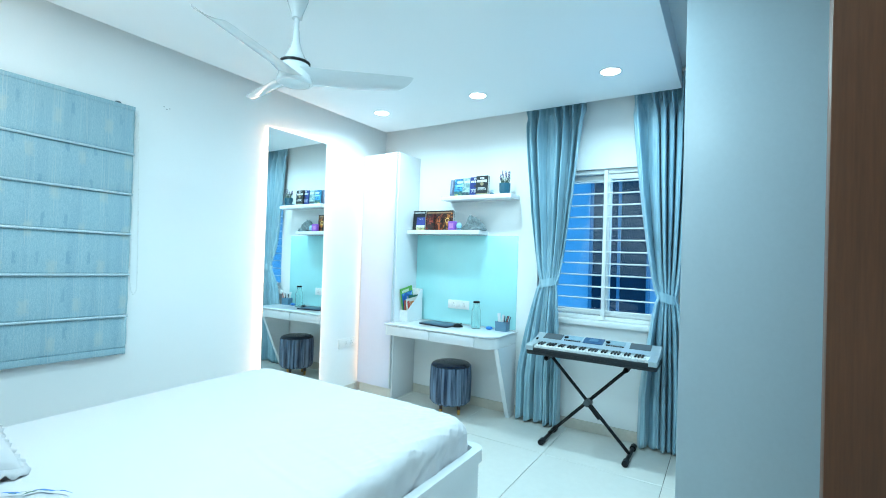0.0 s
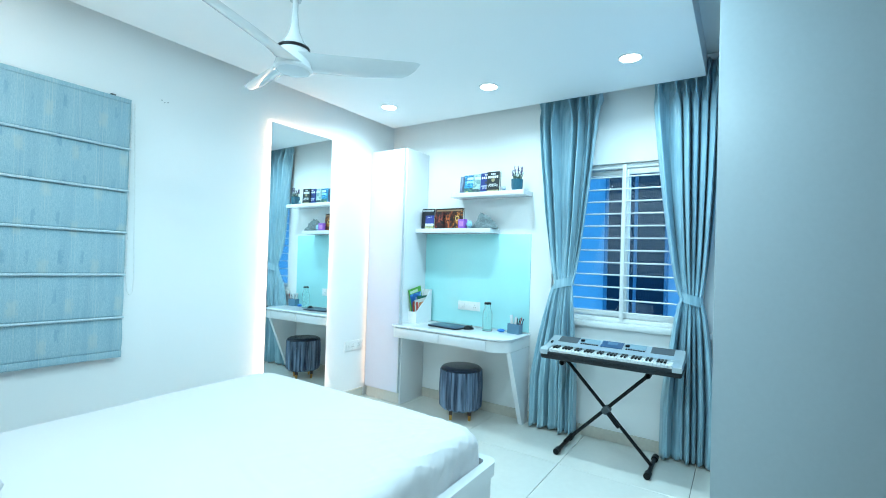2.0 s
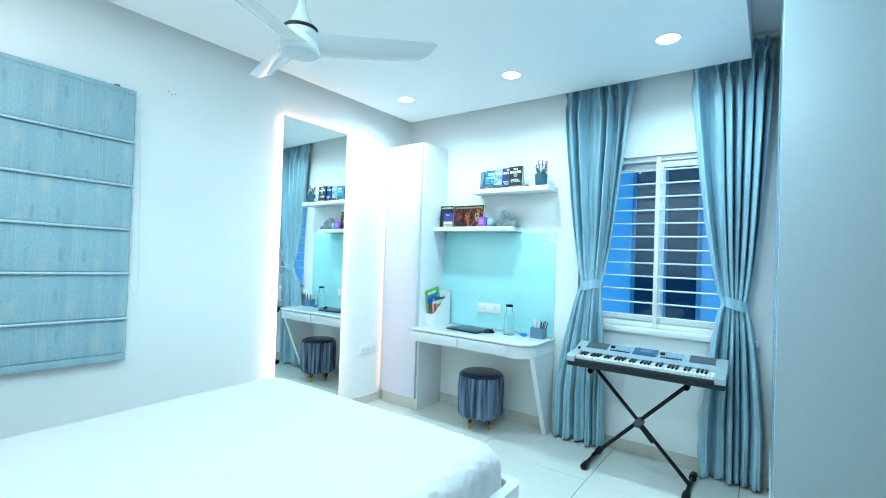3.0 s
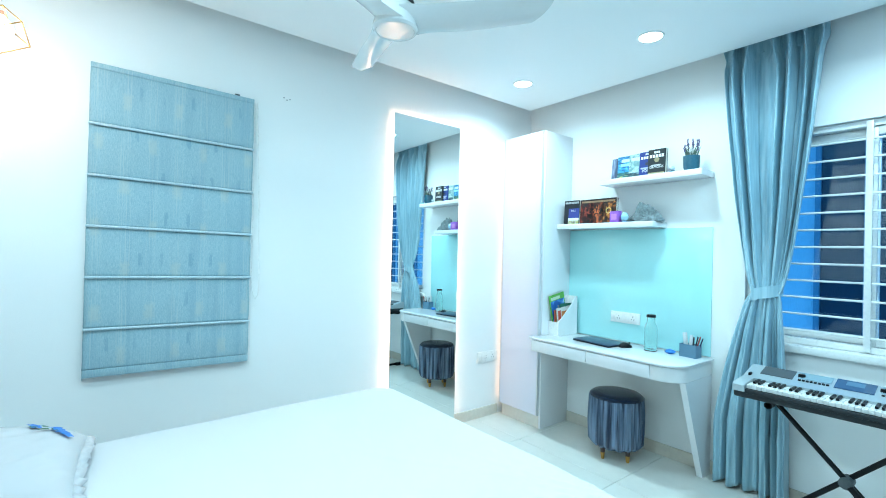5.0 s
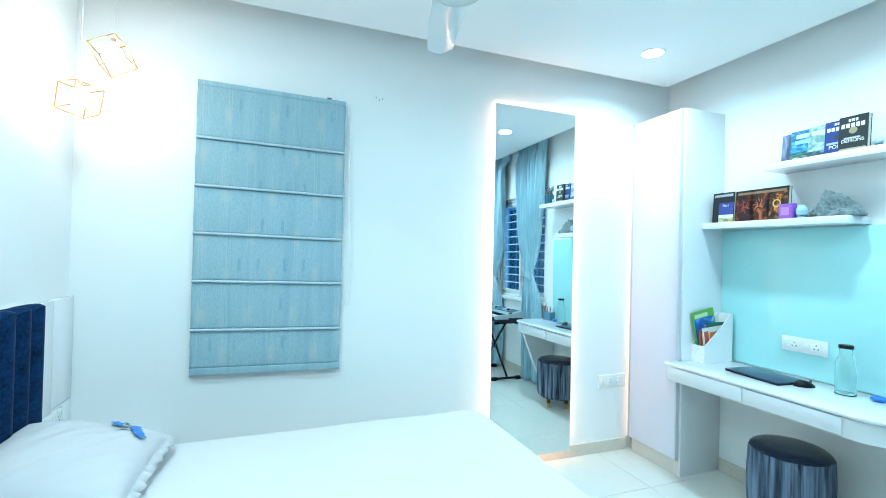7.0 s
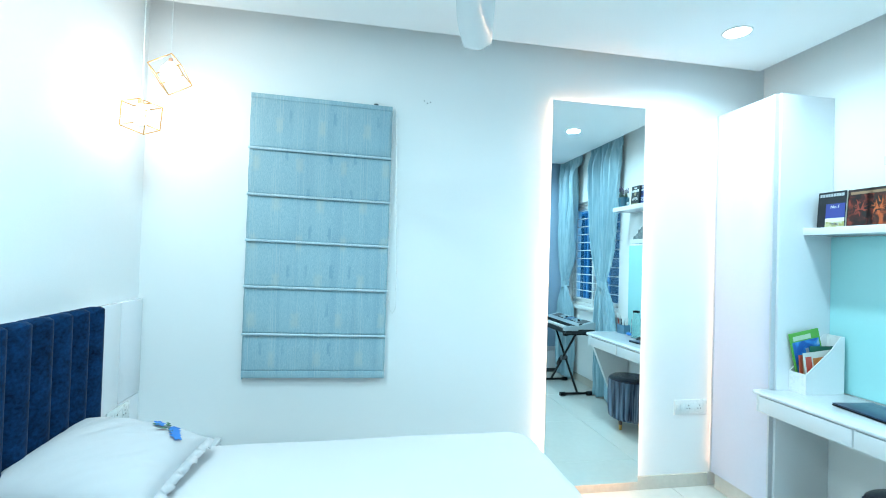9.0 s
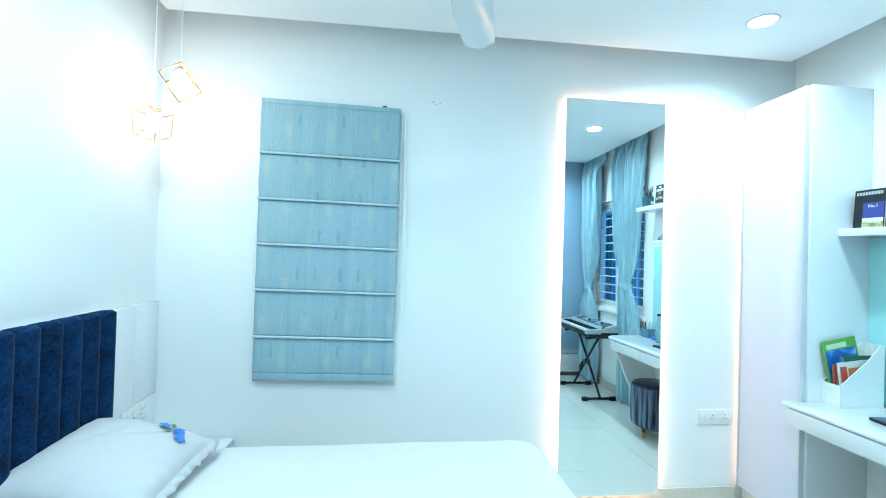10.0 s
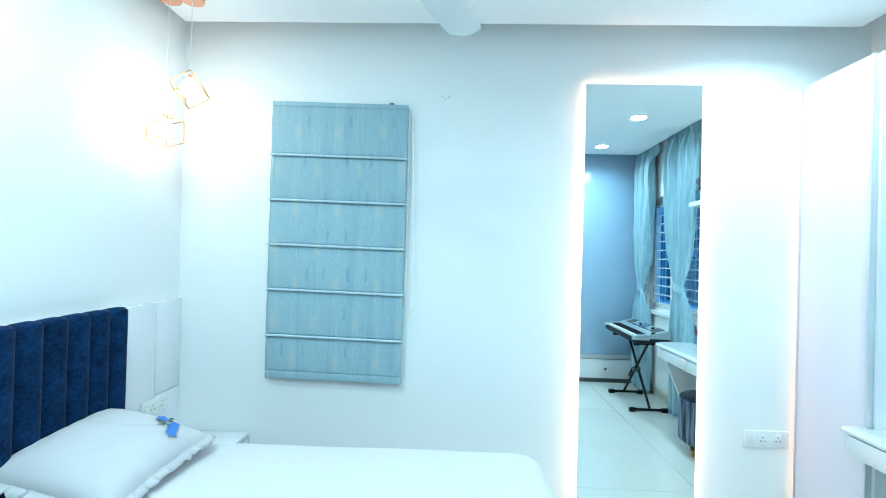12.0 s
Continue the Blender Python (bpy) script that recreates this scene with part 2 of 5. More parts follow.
    col = mix(op("MULTIPLY", knot, 0.34), col, (0.54, 0.56, 0.48))
    w2 = op("ABSOLUTE", op("SUBTRACT", op("FRACT", op("ADD", w, 0.37)), 0.5))
    o2 = op("ABSOLUTE", op("SUBTRACT", op("FRACT", op("ADD", u, 0.5)), 0.5))
    dark = op("MULTIPLY", op("SUBTRACT", 1.0, step(op("ADD", w2, op("MULTIPLY", ragged, 0.25)), 0.06, 0.10)), op("SUBTRACT", 1.0, step(op("ADD", o2, ragged), 0.10, 0.18)))
    col = mix(op("MULTIPLY", op("MULTIPLY", dark, step(tex((3, 9, 3.1), 1), 0.42, 0.58)), 0.42), col, (0.13, 0.27, 0.39))
    l.new(col, b.inputs["Base Color"])
    b.inputs["Roughness"].default_value = 0.9
    b.inputs["Sheen Weight"].default_value = 0.1
    bp = n.new("ShaderNodeBump")
    bp.inputs["Distance"].default_value = 0.0008
    l.new(op("ADD", thread, weft), bp.inputs["Height"])
    l.new(bp.outputs[0], b.inputs["Normal"])
    return m


BLIND = blind_weave()
CURTAIN = woven("curtain_satin", [(0.25, 0.43, 0.52), (0.37, 0.56, 0.64)], (60, 60, 3), rough=0.30, bump=0.0004, sheen=0.1)
# the pale second colour paints highlights down the shiny pleats
STOOL_CLOTH = woven("stool_velvet_gloss_streaks", [(0.003, 0.013, 0.042), (0.17, 0.25, 0.37)], (42, 42, 1.5), rough=0.2, bump=0.004, sheen=0.12)

# ---- mesh helpers ----


def slab(bm, x0, x1, y0, y1, z0, z1, bevel=0.0, seg=2):
    r = bmesh.ops.create_cube(bm, size=1.0)
    for v in r["verts"]:
        v.co = Vector((x0 + (v.co.x + 0.5) * (x1 - x0), y0 + (v.co.y + 0.5) * (y1 - y0), z0 + (v.co.z + 0.5) * (z1 - z0)))
    if bevel:
        es = {e for v in r["verts"] for e in v.link_edges}
        bmesh.ops.bevel(bm, geom=list(es), offset=bevel, segments=seg, affect="EDGES", profile=0.5)
    return bm


def box(x0, x1, y0, y1, z0, z1, bevel=0.0, seg=2):
    return slab(bmesh.new(), x0, x1, y0, y1, z0, z1, bevel, seg)


def rod(bm, a, b, r, seg=12, r2=None):
    a, b = Vector(a), Vector(b)
    q = (b - a).to_track_quat("Z", "Y").to_matrix().to_4x4()
    bmesh.ops.create_cone(bm, cap_ends=True, segments=seg, radius1=r, radius2=r if r2 is None else r2, depth=(b - a).length,
                          matrix=Matrix.Translation((a + b) / 2) @ q)
    return bm


def lathe(profile, seg=32, bm=None, at=(0, 0, 0)):
    """Turns a list of (radius, height) round the upright axis."""
    bm = bm or bmesh.new()
    rings = []
    for r, z in profile:
        if r < 1e-5:
            rings.append([bm.verts.new((at[0], at[1], at[2] + z))])
        else:
            rings.append([bm.verts.new((at[0] + r * math.cos(2 * math.pi * i / seg), at[1] + r * math.sin(2 * math.pi * i / seg), at[2] + z)) for i in range(seg)])
    for p, q in zip(rings, rings[1:]):
        for i in range(seg):
            j = (i + 1) % seg
            f = [p[i % len(p)], p[j % len(p)], q[j % len(q)], q[i % len(q)]]
            f = list(dict.fromkeys(f))
            if len(f) > 2:
                bm.faces.new(f)
    return bm


def sheet(fn, nu, nv, bm=None):
    """A grid of nu x nv cells whose corners are fn(u, v)."""
    bm = bm or bmesh.new()
    g = [[bm.verts.new(fn(i / nu, j / nv)) for j in range(nv + 1)] for i in range(nu + 1)]
    for i in range(nu):
        for j in range(nv):
            bm.faces.new((g[i][j], g[i + 1][j], g[i + 1][j + 1], g[i][j + 1]))
    return bm


def outline(points, z0, z1, bevel=0.0):
    """A flat board with the given plan, from z0 to z1."""
    bm = bmesh.new()
    vs = [bm.verts.new((x, y, z0)) for x, y in points]
    f = bm.faces.new(vs)
    r = bmesh.ops.extrude_face_region(bm, geom=[f])
    bmesh.ops.translate(bm, verts=[v for v in r["geom"] if isinstance(v, bmesh.types.BMVert)], vec=(0, 0, z1 - z0))
    bmesh.ops.recalc_face_normals(bm, faces=bm.faces)
    if bevel:
        bmesh.ops.bevel(bm, geom=[e for e in bm.edges if abs(e.verts[0].co.z - e.verts[1].co.z) < 1e-6], offset=bevel, segments=2, affect="EDGES", profile=0.5)
    return bm


def mesh_of(name, bm, mat, smooth=True):
    bmesh.ops.recalc_face_normals(bm, faces=bm.faces)
    me = bpy.data.meshes.new(name)
    bm.to_mesh(me)
    bm.free()
    me.materials.append(mat)
    if smooth:
        for p in me.polygons:
            p.use_smooth = True
        me.set_sharp_from_angle(angle=radians(35))
    return me


def part(name, bm, mat, parent=None, label="", smooth=True):
    ob = new(name, mesh_of(name, bm, mat, smooth))
    ob.parent = parent
    if label:
        ob["label"] = label
    return ob


def thing(name, label, category, at=(0, 0, 0), group="", turn=0):
    ob = new(name)
    ob.empty_display_size = 0.05
    ob.matrix_basis = pose(*at, 0, 0, turn)
    return tagged(ob, label, category, group)


def setting(name, bm, mat, label="", category="", smooth=False):
    return tagged(part(name, bm, mat, None, "", smooth), label, category, "", "structure")


# ---- the room's shell ----
T = 0.15
EX = 1.3      # inner face of the passage's east wall
BY = -1.3     # inner face of the passage's back wall
SLAB = 2.90
floor = setting("floor", box(WX - T, EX + T, BY - T, NY + T, -0.1, -0.006), GROUT, "pale glossy vitrified tile floor with thin dark joints", "floor")
bl0, bl1, bz0, bz1 = 0.78, 1.40, 0.85, 2.20
setting("wall_west", box(WX - T, WX, BY - T, NY + T, -0.006, SLAB), WALL, "smooth white painted wall lit by lamps", "wall")
# window wall with its opening
WIN = (-1.50, -0.36, 0.93, 2.20)
wn = bmesh.new()
slab(wn, WX, WIN[0], NY, NY + T, -0.006, SLAB)
slab(wn, WIN[1], EX + T, NY, NY + T, -0.006, SLAB)
slab(wn, WIN[0], WIN[1], NY, NY + T, -0.006, WIN[2])
slab(wn, WIN[0], WIN[1], NY, NY + T, WIN[3], SLAB)
setting("wall_north", wn, WALL, "white painted wall with a sliding window", "wall")
setting("wall_south", box(WX, -0.95, SY - T, SY, -0.006, SLAB), WALL, "white painted wall behind the headboard", "wall")
setting("wall_passage_west", box(-0.95 - T, -0.95, BY, SY - T, -0.006, SLAB), WALL, "white painted passage wall", "wall")
setting("wall_passage_south", box(-0.95 - T, EX + T, BY - T, BY, -0.006, SLAB), WALL, "white painted passage wall", "wall")
setting("wall_east", box(EX, EX + T, BY, NY, -0.006, SLAB), WALL, "white painted wall", "wall")
cl = bmesh.new()
slab(cl, WX - T, EX + T, BY - T, NY + T, SLAB, SLAB + 0.12)
setting("ceiling", cl, CEIL, "white painted slab above the false ceiling", "ceiling")
fc = bmesh.new()
slab(fc, WX + 0.11, -0.373, SY + 0.063, NY - 0.145, FC, SLAB - 0.004, 0.002, 1)
setting("ceiling_false", fc, CEIL, "white gypsum false ceiling with recessed lamps", "ceiling")
# skirting
for nm, bb in (("baseboard_west", (WX, WX + 0.012, 0.2, 3.62)), ("baseboard_north", (-2.821, -0.23, NY - 0.012, NY)),):
    setting(nm, box(*bb, 0, 0.085, 0.002), SKIRT, "beige tile skirting", "skirting")

# ---- window ----
window = tagged(thing("window_1", "white sliding window with a white bar grille", "window", (0, 0, 0)), kind="structure")


def frame_ring(x0, x1, y0, y1, z0, z1, w):
    bm = bmesh.new()
    slab(bm, x0, x0 + w, y0, y1, z0, z1, 0.003)
    slab(bm, x1 - w, x1, y0, y1, z0, z1, 0.003)
    slab(bm, x0 + w, x1 - w, y0, y1, z0, z0 + w, 0.003)
    slab(bm, x0 + w, x1 - w, y0, y1, z1 - w, z1, 0.003)
    return bm


part("window_frame", frame_ring(WIN[0] + 0.002, WIN[1] - 0.002, NY + 0.03, NY + 0.13, WIN[2] + 0.002, WIN[3] - 0.002, 0.035), IVORY, window)
for nm, x0, x1, y0 in (("sash", WIN[0] + 0.04, -0.895, NY + 0.085), ("sash", -0.945, WIN[1] - 0.04, NY + 0.045)):
    s = part(nm, frame_ring(x0, x1, y0, y0 + 0.03, WIN[2] + 0.04, WIN[3] - 0.04, 0.045), IVORY, window)
    g = part("pane", box(x0 + 0.045, x1 - 0.045, y0 + 0.012, y0 + 0.017, WIN[2] + 0.085, WIN[3] - 0.085), GLASS, s, "clear glass pane", False)
    g.visible_shadow = False
part("window_sill", box(WIN[0] - 0.06, WIN[1] + 0.06, NY - 0.035, NY - 0.002, 0.885, 0.93, 0.006), IVORY, window, "white sill ledge")
for i in range(12):
    z = WIN[2] + 0.085 + i * 0.098
    part("grille_bar", rod(bmesh.new(), (WIN[0] + 0.03, NY + 0.018, z), (WIN[1] - 0.03, NY + 0.018, z), 0.006, 8), IVORY, window)
part("grille_post", box(-0.945, -0.915, NY + 0.01, NY + 0.028, WIN[2] + 0.01, WIN[3] - 0.01, 0.002), IVORY, window)

# the house across the gap
facade = thing("apartment_building", "blue-lit plastered house wall across the gap", "building", (0, 7.0, -4))
FACADE = material("facade_plaster", (0.40, 0.58, 0.70), 0.9, var=0.08, scale=0.8, fine=30, bump=0.004)
DARK = material("dark_pane", (0.02, 0.03, 0.05), 0.1)
part("wall", box(-7, 7, 0, 0.3, 0, 12), FACADE, facade)
for x in (-4.6, -1.80, 2.9, 3.9, 4.9, 5.9):
    w = part("window", frame_ring(x, x + 0.84, -0.05, 0.04, 4.5, 6.75, 0.05), SLATE, facade)
    part("mullion", box(x + 0.40, x + 0.44, -0.05, -0.021, 4.55, 6.70), SLATE, w)
    part("pane", box(x + 0.05, x + 0.79, -0.02, -0.01, 4.55, 6.70), DARK, w, "dark glass pane")
part("ledge", box(-7, 7, -0.35, -0.002, 7.0, 7.12), FACADE, facade)

# ---- ceiling lamps ----
def downlight():
    d = thing("downlight", "round white recessed downlight, lit; middle and south ones added unseen", "ceiling light", group="ceiling downlights")
    part("ring", lathe([(0.062, 0.0), (0.064, -0.004), (0.073, -0.005), (0.076, 0.0)], 36), IVORY, d)
    part("diffuser", lathe([(0.0, -0.002), (0.062, -0.003), (0.062, 0.0)], 36), LIT, d, "glowing diffuser")
    return d


first = downlight()
first.matrix_basis = pose(*DOWNLIGHTS_AND_FILL[0], FC)
# the last three copies are the added fill lamps, out of view
for dx, dy in DOWNLIGHTS_AND_FILL[1:]:
    copy_thing(first, pose(dx, dy, FC))

# ---- ceiling fan ----
FAN_WHITE = material("fan_white", (0.72, 0.74, 0.75), 0.12, var=0.02, coat=0.5)
fan = thing("ceiling_fan", "glossy white three-blade ceiling fan at rest", "ceiling fan", (-1.955, 1.645, 0))
part("canopy", lathe([(0.0, 2.62), (0.026, 2.62), (0.028, 2.64), (0.053, 2.71), (0.055, FC - 0.001)], 32), FAN_WHITE, fan)
part("down_rod", lathe([(0.0135, 2.50), (0.0135, 2.63)], 20), FAN_WHITE, fan)
part("neck", lathe([(0.0145, 2.56), (0.0185, 2.505), (0.030, 2.460), (0.050, 2.420), (0.066, 2.400), (0.072, 2.395), (0.0, 2.395)], 36), FAN_WHITE, fan)
part("seal_ring", lathe([(0.0, 2.395), (0.075, 2.394), (0.076, 2.380), (0.0, 2.379)], 36), BLACK, fan, "black ring")
part("hub", lathe([(0.0, 2.381), (0.072, 2.380), (0.075, 2.360), (0.081, 2.330), (0.088, 2.305), (0.090, 2.292), (0.084, 2.284), (0.077, 2.282), (0.074, 2.285), (0.04, 2.287), (0.0, 2.288)], 44), FAN_WHITE, fan)


def blade():
    """Moulded blade: a high straight leading edge, a low bellied trailing edge, and a slanted blunt tip."""
    def fn(side):
        def f(u, v):
            e = 1 - (1 - u) ** 1.15
            flare = math.exp(-(u / 0.13) ** 2)
            y0 = -0.064 + 0.010 * e - 0.012 * flare
            y1 = 0.060 + 0.018 * math.sin(math.pi * min(1, 0.9 * e)) - 0.004 * e + 0.018 * flare
            x = 0.030 + (0.580 - 0.060 * v) * u
            z0, z1 = 2.350 + 0.020 * e, 2.312 + 0.020 * e - 0.008 * math.sin(math.pi * e) - 0.010 * flare
            if u > 0.94:
                k = (u - 0.94) / 0.06
                inset = 0.018 * (1 - math.sqrt(max(0, 1 - k * k)))
                y0, y1 = y0 + inset, y1 - 1.4 * inset
            root = math.exp(-(u / 0.10) ** 2)
            y = y0 + (y1 - y0) * v
            z = z0 + (z1 - z0) * v - 0.010 * math.sin(math.pi * v)
            z += side * (0.0055 + 0.010 * root) * math.sin(math.pi * v) ** 0.6 * (1.15 - u)
            return (x, y, z)
        return f
    bm = sheet(fn(1), 34, 12)
    sheet(fn(-1), 34, 12, bm)
    bmesh.ops.remove_doubles(bm, verts=bm.verts, dist=0.0004)
    return bm


blade_me = mesh_of("blade", blade(), FAN_WHITE)
for k in range(3):
    b = new("blade", blade_me)
    b.parent = fan
    b.matrix_basis = pose(0, 0, 0, 0, 0, 45 + 120 * k)

# ---- roman blind ----
blind = thing("roman_blind", "pale blue woven roman blind, let down on the wall", "blind", (WX, 0, 0))
BY0, BY1 = 0.707, 1.478
FOLDS = [2.312, 2.011, 1.757, 1.505, 1.2515, 0.9935, 0.790]
part("headrail", box(0.002, 0.032, BY0 + 0.005, BY1 - 0.005, 2.27, 2.300, 0.004), MATT_WHITE, blind)
for i in range(6):
    z1, z0 = FOLDS[i], FOLDS[i + 1]

    def fold(u, v, z0=z0, z1=z1, i=i):
        y = BY0 + (BY1 - BY0) * u + 0.0008 * math.sin(9 * v + i)
        sag = 0.006 * math.sin(math.pi * v) + 0.0025 * math.sin(23 * u + 2 * i) * math.sin(math.pi * v)
        return (0.034 + sag + 0.004 * (1 - v), y, z0 + (z1 - z0) * v - 0.013 * (u - 0.5))

    p = part("cloth_panel", sheet(fold, 40, 14), BLIND, blind)
    md = p.modifiers.new("thick", "SOLIDIFY")
    md.thickness, md.offset = 0.004, -1
    if i < 5:
        part("rod_pocket", rod(bmesh.new(), (0.047, BY0 - 0.002, z0 + 0.0065), (0.047, BY1 + 0.001, z0 - 0.0065), 0.0068, 12), BLIND_LIT, blind)
hd = box(0.035, 0.0415, BY0, BY1, 2.288, 2.314, 0.002)
for v in hd.verts:
    v.co.z -= 0.013 * ((v.co.y - BY0) / (BY1 - BY0) - 0.5)
part("header_band", hd, BLIND, blind)
hem = box(0.03, 0.043, BY0, BY1, 0.754, 0.792, 0.003)
for v in hem.verts:
    v.co.z -= 0.013 * ((v.co.y - BY0) / (BY1 - BY0) - 0.5)
part("hem", hem, BLIND, blind)
for nm, bb in (("side_return", (0.003, 0.034, BY0, BY0 + 0.003, 0.75, 2.29)), ("side_return", (0.003, 0.034, BY1 - 0.003, BY1, 0.75, 2.29))):
    part(nm, box(*bb), BLIND, blind)
cord = bmesh.new()
pts = [(0.03, 1.486, 2.29), (0.03, 1.487, 1.7), (0.03, 1.489, 1.22), (0.03, 1.500, 1.14), (0.03, 1.515, 1.115), (0.03, 1.530, 1.14), (0.03, 1.533, 1.22), (0.03, 1.520, 1.7), (0.03, 1.500, 2.29)]
for a, b in zip(pts, pts[1:]):
    rod(cord, a, b, 0.0030, 6)
part("pull_cord", cord, IVORY, blind, "white looped pull cord")
part("bracket", box(0.015, 0.040, 1.372, 1.396, 2.306, 2.318, 0.001), GREY, blind)

# screw holes left in the wall
for y, z in ((1.665, 2.372), (1.684, 2.360), (1.703, 2.368)):
    h = tagged(part("wall_plug", lathe([(0.0, 0.0), (0.0033, 0.0), (0.0033, -0.004)], 10), GREY), "small grey screw plug in the wall", "wall plug", "screw plugs")
    h.matrix_basis = pose(WX + 0.0015, y, z, 0, 90, 0)

# ---- tall mirror with its backlight ----
mirror = thing("wall_mirror", "tall frameless wall mirror with warm light behind it", "mirror", (WX, 0, 0))
MY0, MY1, MZ0, MZ1 = 2.458, 3.088, 0.072 - 1.2565, 2.441 - 1.2565
mirror.matrix_basis = pose(WX + 0.005, 0, 1.2565, 0, -0.3, 0)
part("glass", box(0.034, 0.040, MY0, MY1, MZ0, MZ1, 0.0012, 1), MIRROR, mirror, "silvered glass", False)
part("backing", box(0.004, 0.033, MY0 + 0.045, MY1 - 0.045, MZ0 + 0.045, MZ1 - 0.045), MATT_WHITE, mirror)
for bb in ((MY0 + 0.028, MY0 + 0.040, MZ0 + 0.03, MZ1 - 0.03), (MY1 - 0.040, MY1 - 0.028, MZ0 + 0.03, MZ1 - 0.03),
           (MY0 + 0.045, MY1 - 0.045, MZ1 - 0.040, MZ1 - 0.028), (MY0 + 0.045, MY1 - 0.045, MZ0 + 0.028, MZ0 + 0.040)):
    part("led_strip", box(0.012, 0.024, *bb), LED, mirror, "warm glowing strip", False)

# ---- tall cabinet beside the desk ----
cab = thing("tall_cabinet", "tall narrow white laminate cabinet with a grey edge profile", "cabinet", (0, 0, 0))
part("body", box(WX + 0.04, -2.844, 3.642, NY - 0.002, 0.10, 2.44, 0.002), LAMINATE, cab)
part("plinth", box(WX + 0.045, -2.846, 3.645, NY - 0.002, 0.0, 0.098), PLINTH, cab, "pale beige plinth")
part("side_panel", box(-2.842, -2.822, 3.641, NY - 0.002, 0.0, 2.440, 0.0015), LAMINATE, cab)
door = part("door", box(WX + 0.04, -2.850, 3.620, 3.640, 0.105, 2.437, 0.003), LILAC, cab, "faintly lilac glossy door")
part("edge_profile", box(-2.848, -2.836, 3.612, 3.640, 0.105, 2.437, 0.002), GREY_PROFILE, door, "grey aluminium handle profile")
part("edge_strip", box(WX + 0.034, WX + 0.039, 3.614, 3.640, 0.105, 2.437, 0.001), GREY_PROFILE, door, "thin grey edge strip")
part("led_strip", box(WX + 0.006, WX + 0.018, 3.66, 3.67, 0.12, 2.42), LED_SOFT, cab, "warm glowing strip", False)

# ---- desk ----
desk = thing("desk", "white wall desk with two shallow drawers and one slanted side panel", "desk")
DX0, DX1, DF, DZ = -2.845, -1.665, 3.495, 0.765


def desk_plan(inset=0.0, back=NY - 0.014):
    x0, x1, f = DX0 + inset, DX1 - inset, DF + inset
    pts = [(x0, 3.612), (x0, f + 0.03)]
    for k in range(7):
        a = math.pi + k * math.pi / 12
        pts.append((x0 + 0.03 + 0.03 * math.cos(a), f + 0.03 + 0.03 * math.sin(a)))
    for k in range(13):
        a = -math.pi / 2 + k * math.pi / 24
        pts.append((x1 - 0.15 + 0.15 * math.cos(a), f + 0.15 + 0.15 * math.sin(a)))
    pts += [(x1, back), (-2.820, back), (-2.820, 3.612)]
    return pts


part("desktop", outline(desk_plan(), DZ - 0.014, DZ, 0.002), LAMINATE, desk)
part("drawer_case", outline(desk_plan(0.012), DZ - 0.108, DZ - 0.020), MATT_WHITE, desk)
for x0, x1 in ((-2.79, -2.315), (-2.305, -1.855)):
    part("drawer_front", box(x0, x1, DF + 0.002, DF + 0.014, DZ - 0.098, DZ - 0.021, 0.001), LAMINATE, desk)
sp = bmesh.new()
prof = [(3.60, DZ - 0.110), (3.65, DZ - 0.110), (NY - 0.014, DZ - 0.110), (NY - 0.014, 0.0), (3.875, 0.0)]
fa = [sp.verts.new((-1.715, y, z)) for y, z in prof]
fb = [sp.verts.new((-1.678, y, z)) for y, z in prof]
sp.faces.new(fa)
sp.faces.new(fb[::-1])
for i in range(len(prof)):
    j = (i + 1) % len(prof)
    sp.faces.new((fa[i], fb[i], fb[j], fa[j]))
part("side_panel", sp, LAMINATE, desk, smooth=False)

board = tagged(part("back_panel", box(-2.822, -1.690, NY - 0.010, NY - 0.001, DZ + 0.003, 1.634, 0.0015), AQUA), "pale aqua lacquered glass panel above the desk", "wall panel")
for x0, x1, z, lab in ((-2.822, -2.00, 1.638, "long white floating shelf with books and ornaments"), (-2.425, -1.690, 1.965, "white floating shelf with books and a potted plant")):
    tagged(part("wall_shelf", box(x0, x1, 3.80, NY - 0.001, z, z + 0.040, 0.002), LAMINATE), lab, "shelf", "floating shelves")


# ---- socket plates ----
def socket(w, h, switches, holes_at):
    s = thing("socket_plate", "white switched socket plate on the wall", "socket", group="socket plates")
    part("plate", box(-w / 2, w / 2, -0.010, 0, -h / 2, h / 2, 0.003), IVORY, s)
    for x in switches:
        part("rocker", box(x - 0.011, x + 0.011, -0.015, -0.010, -0.02, 0.02, 0.002), IVORY, s)
    for x in holes_at:
        o = part("outlet", box(x - 0.022, x + 0.022, -0.012, -0.010, -0.026, 0.026, 0.001), IVORY, s)
        for dx, dz in ((0, 0.012), (-0.010, -0.008), (0.010, -0.008)):
            part("pin_hole", box(x + dx - 0.003, x + dx + 0.003, -0.0128, -0.0121, dz - 0.003, dz + 0.003), BLACK, o)
    return s


socket(0.24, 0.085, (-0.095, 0.018), (-0.05, 0.065)).matrix_basis = pose(-2.297, NY - 0.0105, 0.952)
socket(0.24, 0.095, (-0.095, -0.068), (-0.02, 0.06)).matrix_basis = pose(WX, 3.487, 0.518, 0, 0, 90)
socket(0.20, 0.09, (-0.07,), (-0.02, 0.05)).matrix_basis = pose(-3.08, SY + 0.024, 0.635, 0, 0, 180)

